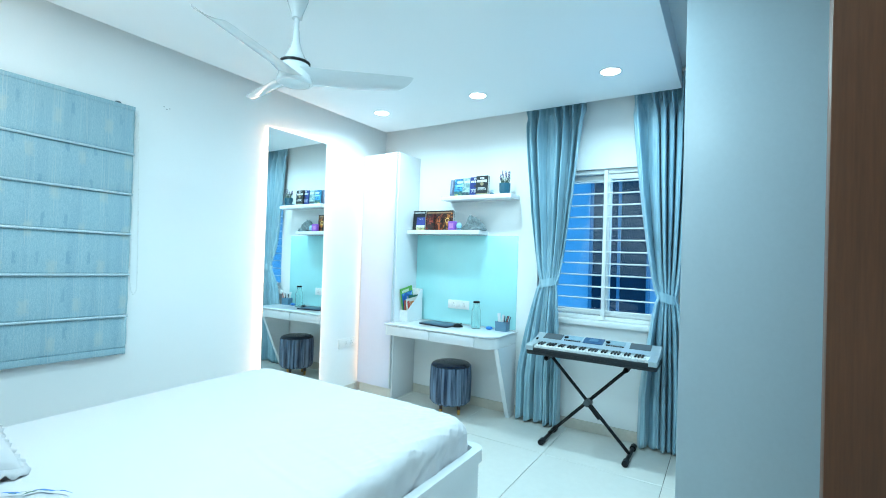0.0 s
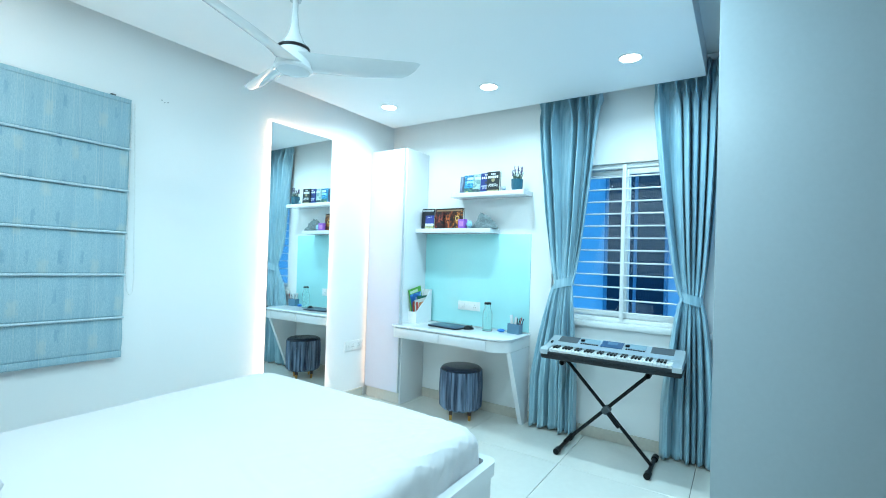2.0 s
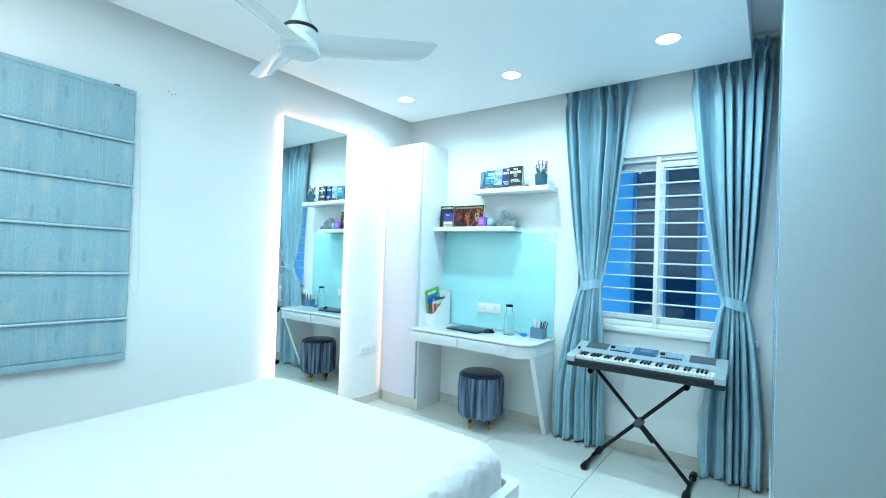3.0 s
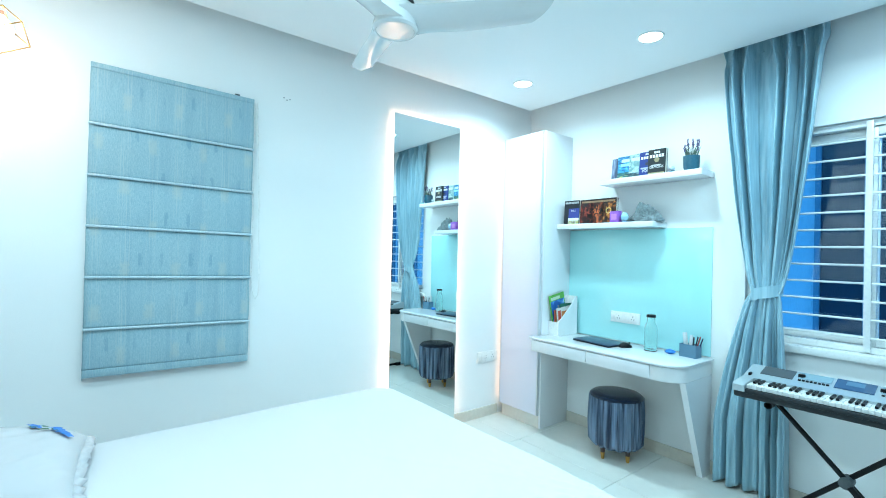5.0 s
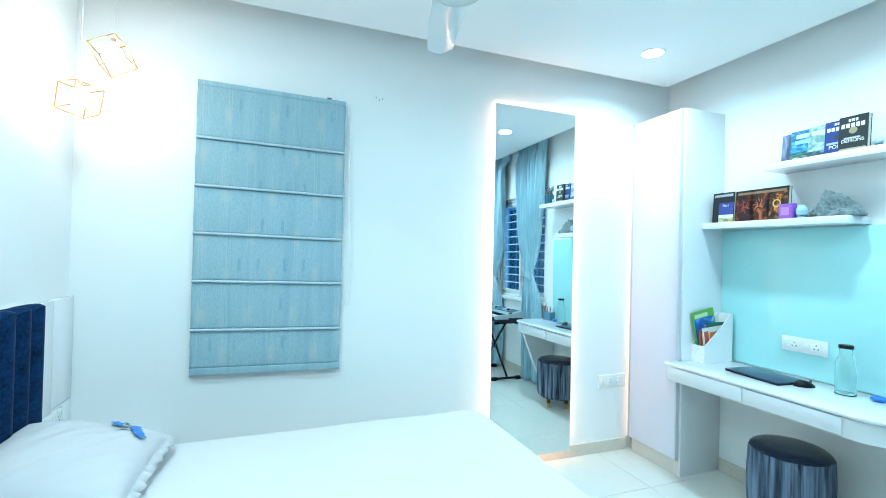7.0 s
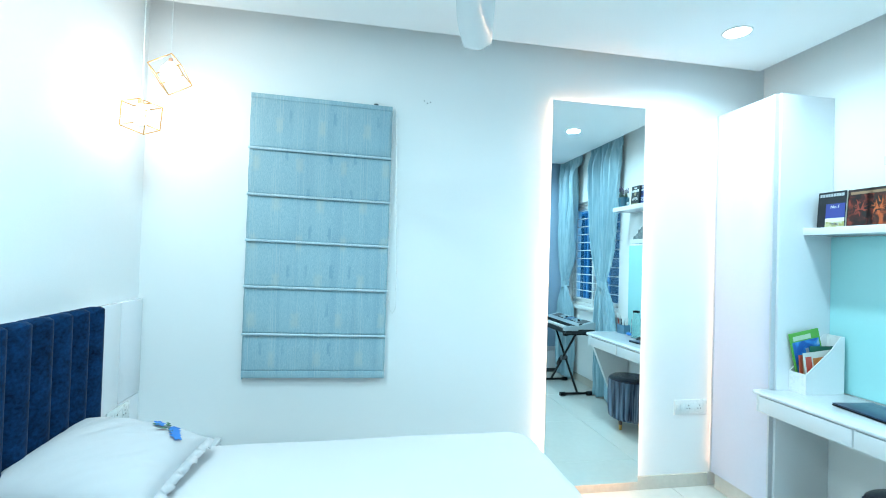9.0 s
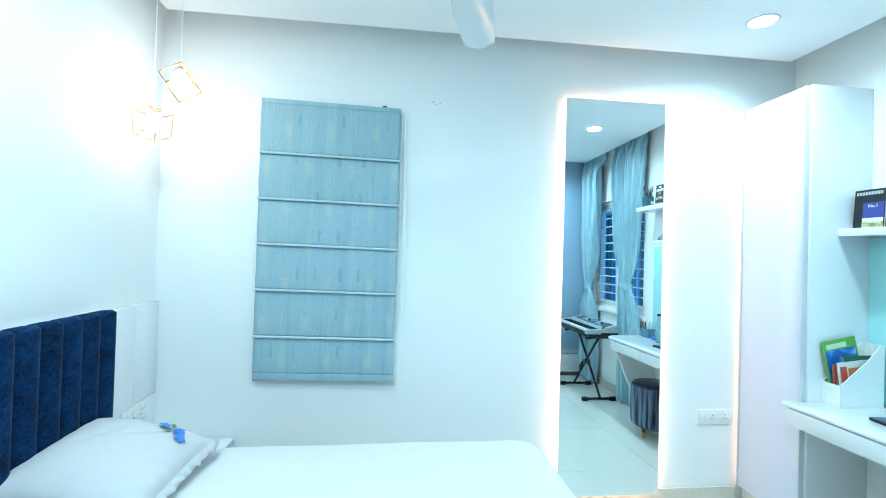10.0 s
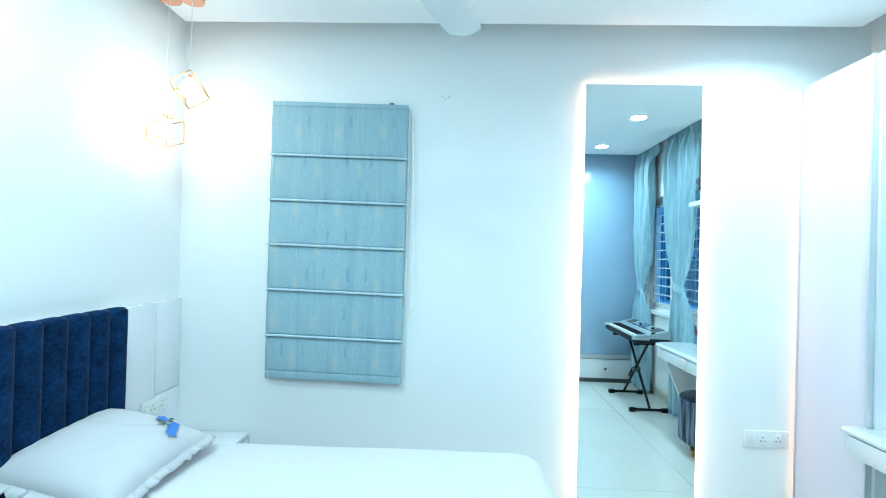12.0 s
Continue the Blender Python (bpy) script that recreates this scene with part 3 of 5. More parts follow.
# ---- wardrobe ----
ward = thing("wardrobe", "full-height blue-grey laminate wardrobe with a bottom drawer row", "wardrobe")
WF, WY0, WY1 = -0.232, 2.312, NY - 0.03
part("body", box(WF + 0.022, 0.55, WY0 + 0.018, WY1, 0.05, SLAB - 0.004), WARD_SIDE, ward)
part("side_panel", box(WF, 0.55, WY0, WY0 + 0.017, 0.0, SLAB - 0.004, 0.002), WARD_SIDE, ward, "grey side panel")
part("plinth", box(WF + 0.03, 0.5, WY0 + 0.018, WY1, 0.0, 0.048), GREY, ward)
for k in range(2):
    y0 = WY0 + 0.020 + k * 0.818
    part("door", box(WF, WF + 0.02, y0, y0 + 0.814, 0.345, SLAB - 0.01, 0.002), WARD, ward)
    dr = part("drawer", box(WF, WF + 0.02, y0, y0 + 0.814, 0.055, 0.285, 0.002), LAMINATE, ward, "white drawer front")
    part("knob", lathe([(0.0, 0.022), (0.012, 0.022), (0.016, 0.014), (0.007, 0.006), (0.007, 0.0)], 16), GREY, dr, "grey knob").matrix_basis = pose(WF, y0 + 0.42, 0.17, 0, -90, 0)
part("ledge", box(WF - 0.006, WF + 0.02, WY0 + 0.02, WY1, 0.290, 0.340, 0.002), GREY_PROFILE, ward, "grey metal ledge")

# ---- open wooden door by the entrance ----
od = thing("wooden_door", "dark brown veneered wooden door standing open", "door", (0.098, 1.25, 0))
part("leaf", box(0, 0.88, 0, 0.038, 0.008, 2.12, 0.002), WOOD, od)

# ---- bed ----
bed = thing("bed", "white double bed with a navy channel-tufted velvet headboard", "bed")
BX0, BX1, BYE = -2.845, -1.085, 2.215


def loop_of(x0, x1, y0, y1, r, n=8):
    """Corner points of a rounded rectangle, counter-clockwise."""
    pts = []
    for cx0, cy0, a0 in ((x1 - r, y1 - r, 0), (x0 + r, y1 - r, 90), (x0 + r, y0 + r, 180), (x1 - r, y0 + r, 270)):
        pts += [(cx0 + r * math.cos(radians(a0 + 90 * k / n)), cy0 + r * math.sin(radians(a0 + 90 * k / n))) for k in range(n + 1)]
    return pts


def ring_of(o, i, z0, z1, bevel=0.004):
    bm = bmesh.new()
    n = len(o)
    rows = [[bm.verts.new((x, y, z)) for x, y in p] for p, z in ((o, z0), (o, z1), (i, z1), (i, z0))]
    for a, b in zip(rows, rows[1:] + rows[:1]):
        for k in range(n):
            bm.faces.new((a[k], a[(k + 1) % n], b[(k + 1) % n], b[k]))
    bmesh.ops.bevel(bm, geom=[e for e in bm.edges if abs(e.verts[0].co.z - e.verts[1].co.z) < 1e-6 and len(e.link_faces) == 2 and e.calc_face_angle() > 1], offset=bevel, segments=2, affect="EDGES", profile=0.5)
    return bm


HY = SY + 0.06
part("frame_cap", ring_of(loop_of(BX0, BX1, HY, BYE, 0.055), loop_of(BX0 + 0.045, BX1 - 0.045, HY + 0.045, BYE - 0.045, 0.03), 0.405, 0.468), LAMINATE, bed, "white rounded rim")
part("frame_panel", ring_of(loop_of(BX0 + 0.014, BX1 - 0.014, HY + 0.01, BYE - 0.014, 0.045), loop_of(BX0 + 0.04, BX1 - 0.04, HY + 0.04, BYE - 0.04, 0.03), 0.06, 0.403, 0.002), LAMINATE, bed)
part("base", box(BX0 + 0.06, BX1 - 0.06, SY + 0.10, BYE - 0.06, 0.0, 0.40), LAMINATE, bed)
HX0, HX1 = -2.778, -1.11
CH = 16
cw = (HX1 - HX0) / CH
for k in range(CH):
    x0 = HX0 + k * cw

    def ch(u, v, x0=x0, k=k):
        a = math.pi * u
        top = 1.190 - 0.030 * (abs(2 * u - 1) ** 2.5)
        end = 1 - u if k == CH - 1 else u if k == 0 else 1
        top -= 0.035 * max(0, 1 - end / 0.45) ** 2
        d = 0.036 * math.sin(a) ** 0.8
        z = 0.36 + (top - 0.36) * min(1, v * 1.12)
        if v > 0.893:
            q = (v - 0.893) / 0.107
            return (x0 + cw * u, SY + 0.03 + (0.062 + d) * math.cos(q * math.pi / 2), top + 0.012 * math.sin(q * math.pi) + 0.004)
        return (x0 + cw * u, SY + 0.03 + 0.062 + d * min(1, (1.02 - v) * 9), z)

    part("headboard_channel", sheet(ch, 18, 30), VELVET, bed, "padded navy velvet channel" if k == 0 else "")
part("headboard_side", box(HX0 - 0.003, HX0 + 0.004, SY + 0.028, SY + 0.082, 0.36, 1.130, 0.002), VELVET, bed)
part("headboard_board", box(HX0 + 0.05, HX1 - 0.05, SY + 0.026, SY + 0.060, 0.10, 1.165), VELVET, bed)


mt = box(BX0 + 0.10, BX1 - 0.10, SY + 0.14, BYE - 0.10, 0.40, 0.575)
bmesh.ops.bevel(mt, geom=list(mt.edges), offset=0.05, segments=5, affect="EDGES", profile=0.55)
mo = part("mattress", mt, SHEET, bed)
# the fitted sheet: crowned top, rounded sides, creases drawn toward the foot corner
cx, cy = (BX0 + BX1) / 2, (SY + 0.10 + BYE - 0.052) / 2
hx, hy = (BX1 - BX0) / 2 - 0.052, (BYE - 0.052 - SY - 0.10) / 2


def cover(u, v):
    a, b = 2 * u - 1, 2 * v - 1
    m = max(abs(a), abs(b))
    FLAT, RAD = 0.84, 0.062
    t = max(0, (m - FLAT) / (1 - FLAT))
    # distance in from the rim of the mattress, and drop
    if t <= 0:
        k, drop = m / FLAT, 0.0
        inn = RAD
    elif t < 0.6:
        q = t / 0.6 * math.pi / 2
        k, inn, drop = 1, RAD * (1 - math.sin(q)), RAD * (1 - math.cos(q))
    else:
        k, inn, drop = 1, -0.004 * (t - 0.6), RAD + 0.125 * (t - 0.6) / 0.4
    sx, sy = (a / m, b / m) if m > 1e-6 else (0, 0)
    # the rounded plan: a superellipse near the corners
    lx, ly = hx - inn, hy - inn
    cr = 0.10
    px, py = sx * lx * k, sy * ly * k
    ox, oy = abs(px) - (lx * k - cr * k), abs(py) - (ly * k - cr * k)
    if ox > 0 and oy > 0:
        d = math.hypot(ox, oy)
        f = cr * k / d if d > cr * k else 1
        px = math.copysign(lx * k - cr * k + ox * f, px)
        py = math.copysign(ly * k - cr * k + oy * f, py)
    x, y = cx + px, cy + py
    z = 0.628 - drop - 0.026 * min(1, max(0, 1 - (y - 0.3) / 1.9))
    dc = math.hypot(x - BX1, y - BYE)
    z -= 0.022 * max(0, 1 - dc / 0.55) ** 1.5 * (1 if drop < RAD else 0.3)
    z += noise.noise(Vector((x * 1.8, y * 1.8, 3))) * 0.006
    for i in range(9):
        an = 0.25 + 0.15 * i
        d = (x - BX1 + 0.04) * math.sin(an) - (y - BYE + 0.04) * math.cos(an)
        reach = max(0, 1 - dc / (0.8 + 0.3 * ((i * 7) % 3)))
        z += 0.007 * max(0, 1 - 2.5 * t) * math.exp(-((d + 0.01 * math.sin(dc * 9 + i)) / (0.007 + 0.012 * dc)) ** 2) * reach * min(1, dc / 0.15)
    for i in range(5):
        yy = 1.15 + 0.17 * i
        z += 0.006 * max(0, 1 - 2 * t) * math.exp(-((y - yy - 0.25 * (BX1 - x) + 0.02 * math.sin(x * 7 + i)) / 0.016) ** 2) * max(0, 1 - (BX1 - x) / 0.8)
    pull = noise.noise(Vector(((x - 0.35 * y) * 24, (0.35 * x + y) * 3.2, 2.2))) + 0.5 * noise.noise(Vector(((x - 0.2 * y) * 40, (0.2 * x + y) * 4, 5.2)))
    z += 0.006 * (1 - min(1, abs(pull) * 2.8)) * max(0, 1 - math.hypot(1.3 * (x - BX1), 0.75 * (y - BYE + 0.35)) / 0.75) * (1 if t < 0.5 else 0)
    # slanting pulls down the foot corner's two sides
    along = y if abs(a) > abs(b) else x
    near = max(0, 1 - dc / 1.3)
    q = noise.noise(Vector((along * 11 + 9 * drop, drop * 5, 1.3))) + 0.6 * noise.noise(Vector((along * 27 + 30 * drop, drop * 6, 7.1)))
    crease = (1 - min(1, abs(q) * 2.6)) * near
    if t > 0:
        push = 0.0065 * crease * min(1, 2.2 * t)
        if abs(a) > abs(b):
            x += math.copysign(push, a)
        else:
            y += math.copysign(push, b)
    z += 0.0028 * crease * max(0, 1 - abs(t - 0.15) * 2.5) * (1 if m > 0.55 else m / 0.55)
    if t > 0.3:
        wob = (0.006 * math.sin(19 * (x + y) + 3 * math.sin(5 * x)) + 0.004 * math.sin(53 * (x + y) + 4 * math.sin(3 * y))) * t
        x += wob * (1 if abs(a) > abs(b) else 0)
        y += wob * (1 if abs(b) >= abs(a) else 0)
    return (x, y, z)


co = tagged(part("bed_sheet", sheet(cover, 290, 300), SHEET), "smooth white fitted bed sheet on the mattress", "bed sheet")

# wainscot on the headboard wall
for k, (x0, x1) in enumerate(((WX + 0.002, -3.085), (-3.082, -2.62), (-2.617, -2.15), (-2.147, -1.68), (-1.677, -1.21))):
    tagged(part("wall_panel", box(x0, x1, SY + 0.001, SY + 0.024, 0.69 if k == 0 else 0.0, 1.182, 0.0015), LAMINATE), "white laminate panel on the headboard wall", "wall panel", "headboard wall panels")
tagged(part("wall_panel", box(WX + 0.002, -3.085, SY + 0.001, SY + 0.023, 0.0, 0.686, 0.0015), LAMINATE), "white laminate panel on the headboard wall", "wall panel", "headboard wall panels")

# night table
nt = thing("night_table", "small white laminate bedside table", "bedside table")
part("top", box(-3.285, -2.875, SY + 0.03, 0.615, 0.415, 0.435, 0.003), LAMINATE, nt)
part("body", box(-3.28, -2.88, SY + 0.03, 0.60, 0.0, 0.413, 0.002), LAMINATE, nt)
part("drawer_front", box(-3.275, -2.885, 0.601, 0.617, 0.20, 0.405, 0.002), LAMINATE, nt)


# ---- pillows ----
def pillow_bm():
    def fn(side):
        def f(u, v):
            a, b = 2 * u - 1, 2 * v - 1
            e = (1 - abs(a) ** 2.6) * (1 - abs(b) ** 2.6)
            x = 0.258 * a * (1 - 0.05 * (1 - b * b))
            y = 0.238 * b * (1 - 0.06 * (1 - a * a))
            z = side * (0.085 * max(0, e) ** 0.5) * (1.15 if side > 0 else 0.95)
            z += (0.010 * noise.noise(Vector((x * 7, y * 7, side))) + 0.010 * noise.noise(Vector((x * 20 + 2 * y * 9, y * 9, side)))) * max(0, e) ** 0.4
            return (x, y, z)
        return f
    bm = sheet(fn(1), 70, 50)
    sheet(fn(-1), 70, 50, bm)
    bmesh.ops.remove_doubles(bm, verts=bm.verts, dist=0.0005)
    return bm


def ruffle_bm():
    bm = bmesh.new()
    n = 520
    inner, outer = [], []
    for i in range(n):
        t = i / n * 4
        k, s = int(t), t - int(t)
        c = [(-1, -1), (1, -1), (1, 1), (-1, 1), (-1, -1)]
        a = c[k][0] + (c[k + 1][0] - c[k][0]) * s
        b = c[k][1] + (c[k + 1][1] - c[k][1]) * s
        x, y = 0.258 * a * (1 - 0.05 * (1 - b * b)), 0.238 * b * (1 - 0.06 * (1 - a * a))
        d = Vector((a * 0.258 if abs(a) == 1 else 0, b * 0.238 if abs(b) == 1 else 0, 0))
        d = d.normalized() if d.length else Vector((0, 0, 0))
        w = 0.029 + 0.004 * math.sin(i * 0.45) + 0.008 * noise.noise(Vector((i * 0.16, 2, 0)))
        z = 0.006 * math.sin(i * 0.55 + 2 * math.sin(i * 0.07)) - 0.012 + 0.012 * noise.noise(Vector((i * 0.1, 5, 0)))
        inner.append(bm.verts.new((x * 0.985, y * 0.985, 0.004)))
        outer.append(bm.verts.new((x + d.x * w, y + d.y * w, z)))
    for i in range(n):
        j = (i + 1) % n
        bm.faces.new((inner[i], inner[j], outer[j], outer[i]))
    return bm


pil = thing("pillow", "white cotton pillow with a ruffled edge and blue embroidered flowers", "pillow", group="pillows")
part("cushion", pillow_bm(), PILLOW, pil)
rf = part("ruffle", ruffle_bm(), PILLOW, pil)
md = rf.modifiers.new("thick", "SOLIDIFY")
md.thickness = 0.002
random.seed(4)


def on_pillow(x, y):
    a, b = x / 0.258, y / 0.238
    e = max(0, (1 - abs(a) ** 2.6) * (1 - abs(b) ** 2.6))
    return 0.085 * e ** 0.5 * 1.15 + (0.010 * noise.noise(Vector((x * 7, y * 7, 1))) + 0.010 * noise.noise(Vector((x * 20 + 2 * y * 9, y * 9, 1)))) * e ** 0.4


def petals(pts, r, ln):
    bm = bmesh.new()
    for x, y, a in pts:
        def f(u, v, x=x, y=y, a=a):
            w = r * math.sin(math.pi * min(0.98, max(0.04, u)))
            lx, ly = ln * u, (v - 0.5) * 2 * w
            X, Y = x + lx * math.cos(a) - ly * math.sin(a), y + lx * math.sin(a) + ly * math.cos(a)
            return (X, Y, on_pillow(X, Y) + 0.006)
        sheet(f, 5, 3, bm)
    return bm


FL = [(-0.120, 0.160), (-0.158, 0.140), (-0.140, 0.150), (-0.172, 0.078), (-0.100, 0.172)]
EMB_BLUE, EMB_GREEN = paint(0.05, 0.22, 0.62, 0.7), paint(0.06, 0.14, 0.08, 0.7)
for x, y in FL:
    part("embroidered_flower", petals([(x, y, k * 1.2566 + x * 9) for k in range(6)], 0.0085, 0.024), EMB_BLUE, pil, "blue stitched flower")
for k in range(-3, 4):
    part("embroidered_leaf", petals([(-0.155 + 0.011 * k, 0.105 + 0.022 * math.sin(k * 2.1), 0.9 * k)], 0.0085, 0.030), EMB_GREEN, pil, "green stitched leaf")
pil.matrix_basis = pose(-2.410, 0.485, 0.696, -10, 5, -4)
copy_thing(pil, pose(-1.52, 0.475, 0.682, -10, 0, 3))

# ---- pendant lamps ----
CUBE = 0.112


def pendant(cable, tilt, dip, by_corner=False):
    p = thing("pendant_lamp", "gold wire cube pendant lamp with a glowing bulb", "pendant lamp", group="bedside pendant lamps")
    part("canopy", lathe([(0.0, 0.0), (0.054, 0.0), (0.055, -0.004), (0.055, -0.024), (0.052, -0.027), (0.0, -0.027)], 32), COPPER, p, "copper ceiling rose")
    part("cable", rod(bmesh.new(), (0, 0, -0.022), (0, 0, -cable), 0.0022, 8), IVORY, p, "thin white cable")
    part("lamp_holder", lathe([(0.0, 0.006 - cable), (0.008, 0.004 - cable), (0.011, -cable - 0.014), (0.0, -cable - 0.016)], 16), COPPER, p)
    cu = bmesh.new()
    h = CUBE / 2
    m = Matrix.Translation((0, 0, -cable - 0.070)) @ Matrix.Rotation(radians(tilt), 4, (0.826, 0.563, 0)) @ Matrix.Rotation(radians(dip), 4, (-0.563, 0.826, 0)) @ Matrix.Rotation(radians(-10.7), 4, 'Z')
    if by_corner:
        m = Matrix.Translation((0, 0, -cable - 0.070)) @ Euler((radians(-42.4), radians(-33.5), radians(104.8))).to_matrix().to_4x4()
    cs = [Vector((x, y, z)) for x in (-h, h) for y in (-h, h) for z in (-h, h)]
    for i in range(8):
        for j in range(i):
            if abs((cs[i] - cs[j]).length - CUBE) < 1e-4:
                part("cage_wire", rod(bmesh.new(), m @ cs[i], m @ cs[j], 0.0024, 8), GOLD, p)
    if not by_corner:
        rod(cu, m @ Vector((-h, 0, h)), m @ Vector((h, 0, h)), 0.0024, 8)
        part("cage_crossbar", cu, GOLD, p, "gold wire crossbar")
    part("bulb", lathe([(0.0, -0.014), (0.013, -0.016), (0.020, -0.026), (0.034, -0.042), (0.042, -0.066), (0.036, -0.091), (0.020, -0.106), (0.0, -0.110)], 28, at=(0, 0, -cable)), BULB, p, "glowing round bulb")
    return p


PEND = [((-2.94, 0.425, FC), 0.396, 38, 6), ((-2.93, 0.315, FC), 0.605, 3, 32)]
for at, cable, tilt, dip in PEND:
    pendant(cable, tilt, dip, tilt == 38).matrix_basis = pose(*at)
# ---- curtains ----


def curtain(name_label, top, tie, foot, ztie, ztop, ztop2=None, seed=0.7):
    """Satin drop gathered by a tie: top, tie and foot are (x0, x1)."""
    c = thing("curtain", name_label, "curtain", group="window curtains")

    def width(z):
        if z >= ztie:
            t = (z - ztie) / (ztop - ztie)
            k = t ** 0.62
            return [tie[i] + (top[i] - tie[i]) * k for i in (0, 1)]
        t = 1 - z / ztie
        k = min(1, t * 1.5) ** 0.6
        return [tie[i] + (foot[i] - tie[i]) * k for i in (0, 1)]

    def f(u, v):
        z = 0.022 + (ztop - 0.022) * v
        x0, x1 = width(z)
        g = 1 - math.exp(-((z - ztie) / 0.22) ** 2)
        # near the heading the cloth runs flat and close to the wall
        h = min(1, max(0, (z - (ztop - 0.30)) / 0.30))
        h = h * h * (3 - 2 * h)
        uu = u + 0.060 * math.sin(2 * math.pi * u + seed) * (1 - 0.7 * h) + 0.018 * math.sin(4.4 * math.pi * u + 2 * seed + 0.8 * z) + 0.012 * math.sin(2.1 * z + 7 * u + seed)
        ph = 2 * math.pi * 6 * uu + seed
        crest = 0.72 + 0.28 * math.sin(2.7 * math.floor((ph + math.pi) / (2 * math.pi)) + 5 * seed)
        amp = (0.012 + 0.050 * g) * (1 - 0.45 * h)
        c2 = abs(math.cos(ph / 2))
        w = 0.75 - 1.9 * crest * c2 ** 0.95 + 0.28 * math.sin(ph + 1.3 * z + seed) + 0.20 * math.sin(2 * ph + 0.9 * z + 3 * seed)
        # pinched heading: narrow pleats stand forward, the cloth between them lies back
        pinch = math.exp(-((z - (ztop - 0.100)) / 0.035) ** 2)
        hh = min(1, max(0, (z - (ztop - 0.20)) / 0.10))
        w += (0.95 - 2.3 * c2 ** (4 + 14 * pinch) - w) * hh
        x = x0 + (x1 - x0) * (u + 0.018 * math.cos(ph) * g * (1 - h))
        y = 3.908 + 0.022 * h + amp * w + 0.012 * noise.noise(Vector((x * 7, z * 2.2, seed))) * (1 - h) + 0.008 * noise.noise(Vector((x * 22, z * 7, seed)))
        y -= 0.02 * (1 - g)
        y = min(y, 3.982)
        zz = z
        if z < 0.05:
            zz = z + 0.008 * math.sin(ph)
        if ztop2 and x > -0.37 and z > 2.4:
            zz = 2.4 + (z - 2.4) * (ztop2 - 2.4) / (ztop - 2.4)
        return (x, y, zz)

    p = part("drop", sheet(f, 190, 90), CURTAIN, c)
    md = p.modifiers.new("thick", "SOLIDIFY")
    md.thickness = 0.0025
    # crossed pinch loops where the folds come forward
    vp = 1 - 0.095 / (ztop - 0.022)
    run = [f(k / 400, vp) for k in range(401)]
    for k in range(6, 395):
        if run[k][1] == min(q[1] for q in run[k - 6:k + 7]):
            xk, yk, zk = run[k]
            pl = bmesh.new()
            for sx in (-1, 1):
                rod(pl, (xk + sx * 0.016, yk + 0.016, zk + 0.088), (xk + sx * 0.010, yk + 0.002, zk + 0.04), 0.0035, 8, 0.0035)
                rod(pl, (xk + sx * 0.010, yk + 0.002, zk + 0.04), (xk - sx * 0.003, yk - 0.004, zk - 0.004), 0.0035, 8, 0.0035)
            part("pinch_pleat", pl, CURTAIN, c)
    xm, hw = (tie[0] + tie[1]) / 2, (tie[1] - tie[0]) / 2

    def band(u, v):
        a = 2 * math.pi * u
        return (xm + (hw + 0.012) * math.cos(a), 3.900 + 0.045 * math.sin(a), ztie - 0.035 + 0.07 * v + 0.02 * math.cos(a) * (1 if xm < -0.8 else -1))

    part("tie_band", sheet(band, 40, 4), CURTAIN, c, "pale blue satin tie")
    return c


curtain("pale blue satin curtain tied back beside the window", (-1.625, -1.085), (-1.425, -1.285), (-1.625, -1.235), 1.23, 2.80)
curtain("pale blue satin curtain tied back beside the wardrobe", (-0.72, -0.25), (-0.50, -0.375), (-0.62, -0.262), 1.165, 2.80, SLAB - 0.03, 2.3)
tagged(part("curtain_rail", box(-1.75, -0.235, 3.90, 3.96, SLAB - 0.030, SLAB - 0.002, 0.003), MATT_WHITE), "white curtain rail under the slab", "curtain rail")

# ---- stool ----
stool = thing("stool", "round navy velvet stool with pleated sides and gold-tipped legs", "stool", (-2.195, 3.71, 0))
part("seat", lathe([(0.0, 0.458), (0.12, 0.456), (0.162, 0.450), (0.176, 0.440), (0.178, 0.430), (0.172, 0.426)], 48), NAVY, stool, "dark padded seat top")


def pleats(u, v):
    a = 2 * math.pi * u
    bulge = 0.177 + 0.006 * math.sin(math.pi * v)
    r = bulge + 0.0085 * math.sin(19 * a + 2.2 * math.sin(3 * a) + 1.2 * v) + 0.0025 * math.sin(61 * a + 3 * v)
    if v < 0.04:
        r -= 0.02
    return (r * math.cos(a), r * math.sin(a), 0.092 + 0.338 * v)


part("pleated_skirt", sheet(pleats, 208, 14), STOOL_CLOTH, stool, "gathered shiny blue velvet")
part("piping", lathe([(0.172, 0.424), (0.181, 0.427), (0.182, 0.433), (0.175, 0.437)], 48), NAVY, stool)
part("underside", lathe([(0.0, 0.094), (0.160, 0.094)], 32), NAVY, stool)
for k in range(4):
    a = radians(-105 + 90 * k)
    x, y = 0.115 * math.cos(a), 0.115 * math.sin(a)
    lg = part("leg", lathe([(0.019, 0.105), (0.015, 0.045), (0.0, 0.045)], 16, at=(x, y, 0)), STOOL_WOOD, stool)
    part("gold_tip", lathe([(0.0155, 0.046), (0.011, 0.0), (0.0, 0.0)], 16, at=(x, y, 0)), GOLD, lg, "brass cap")

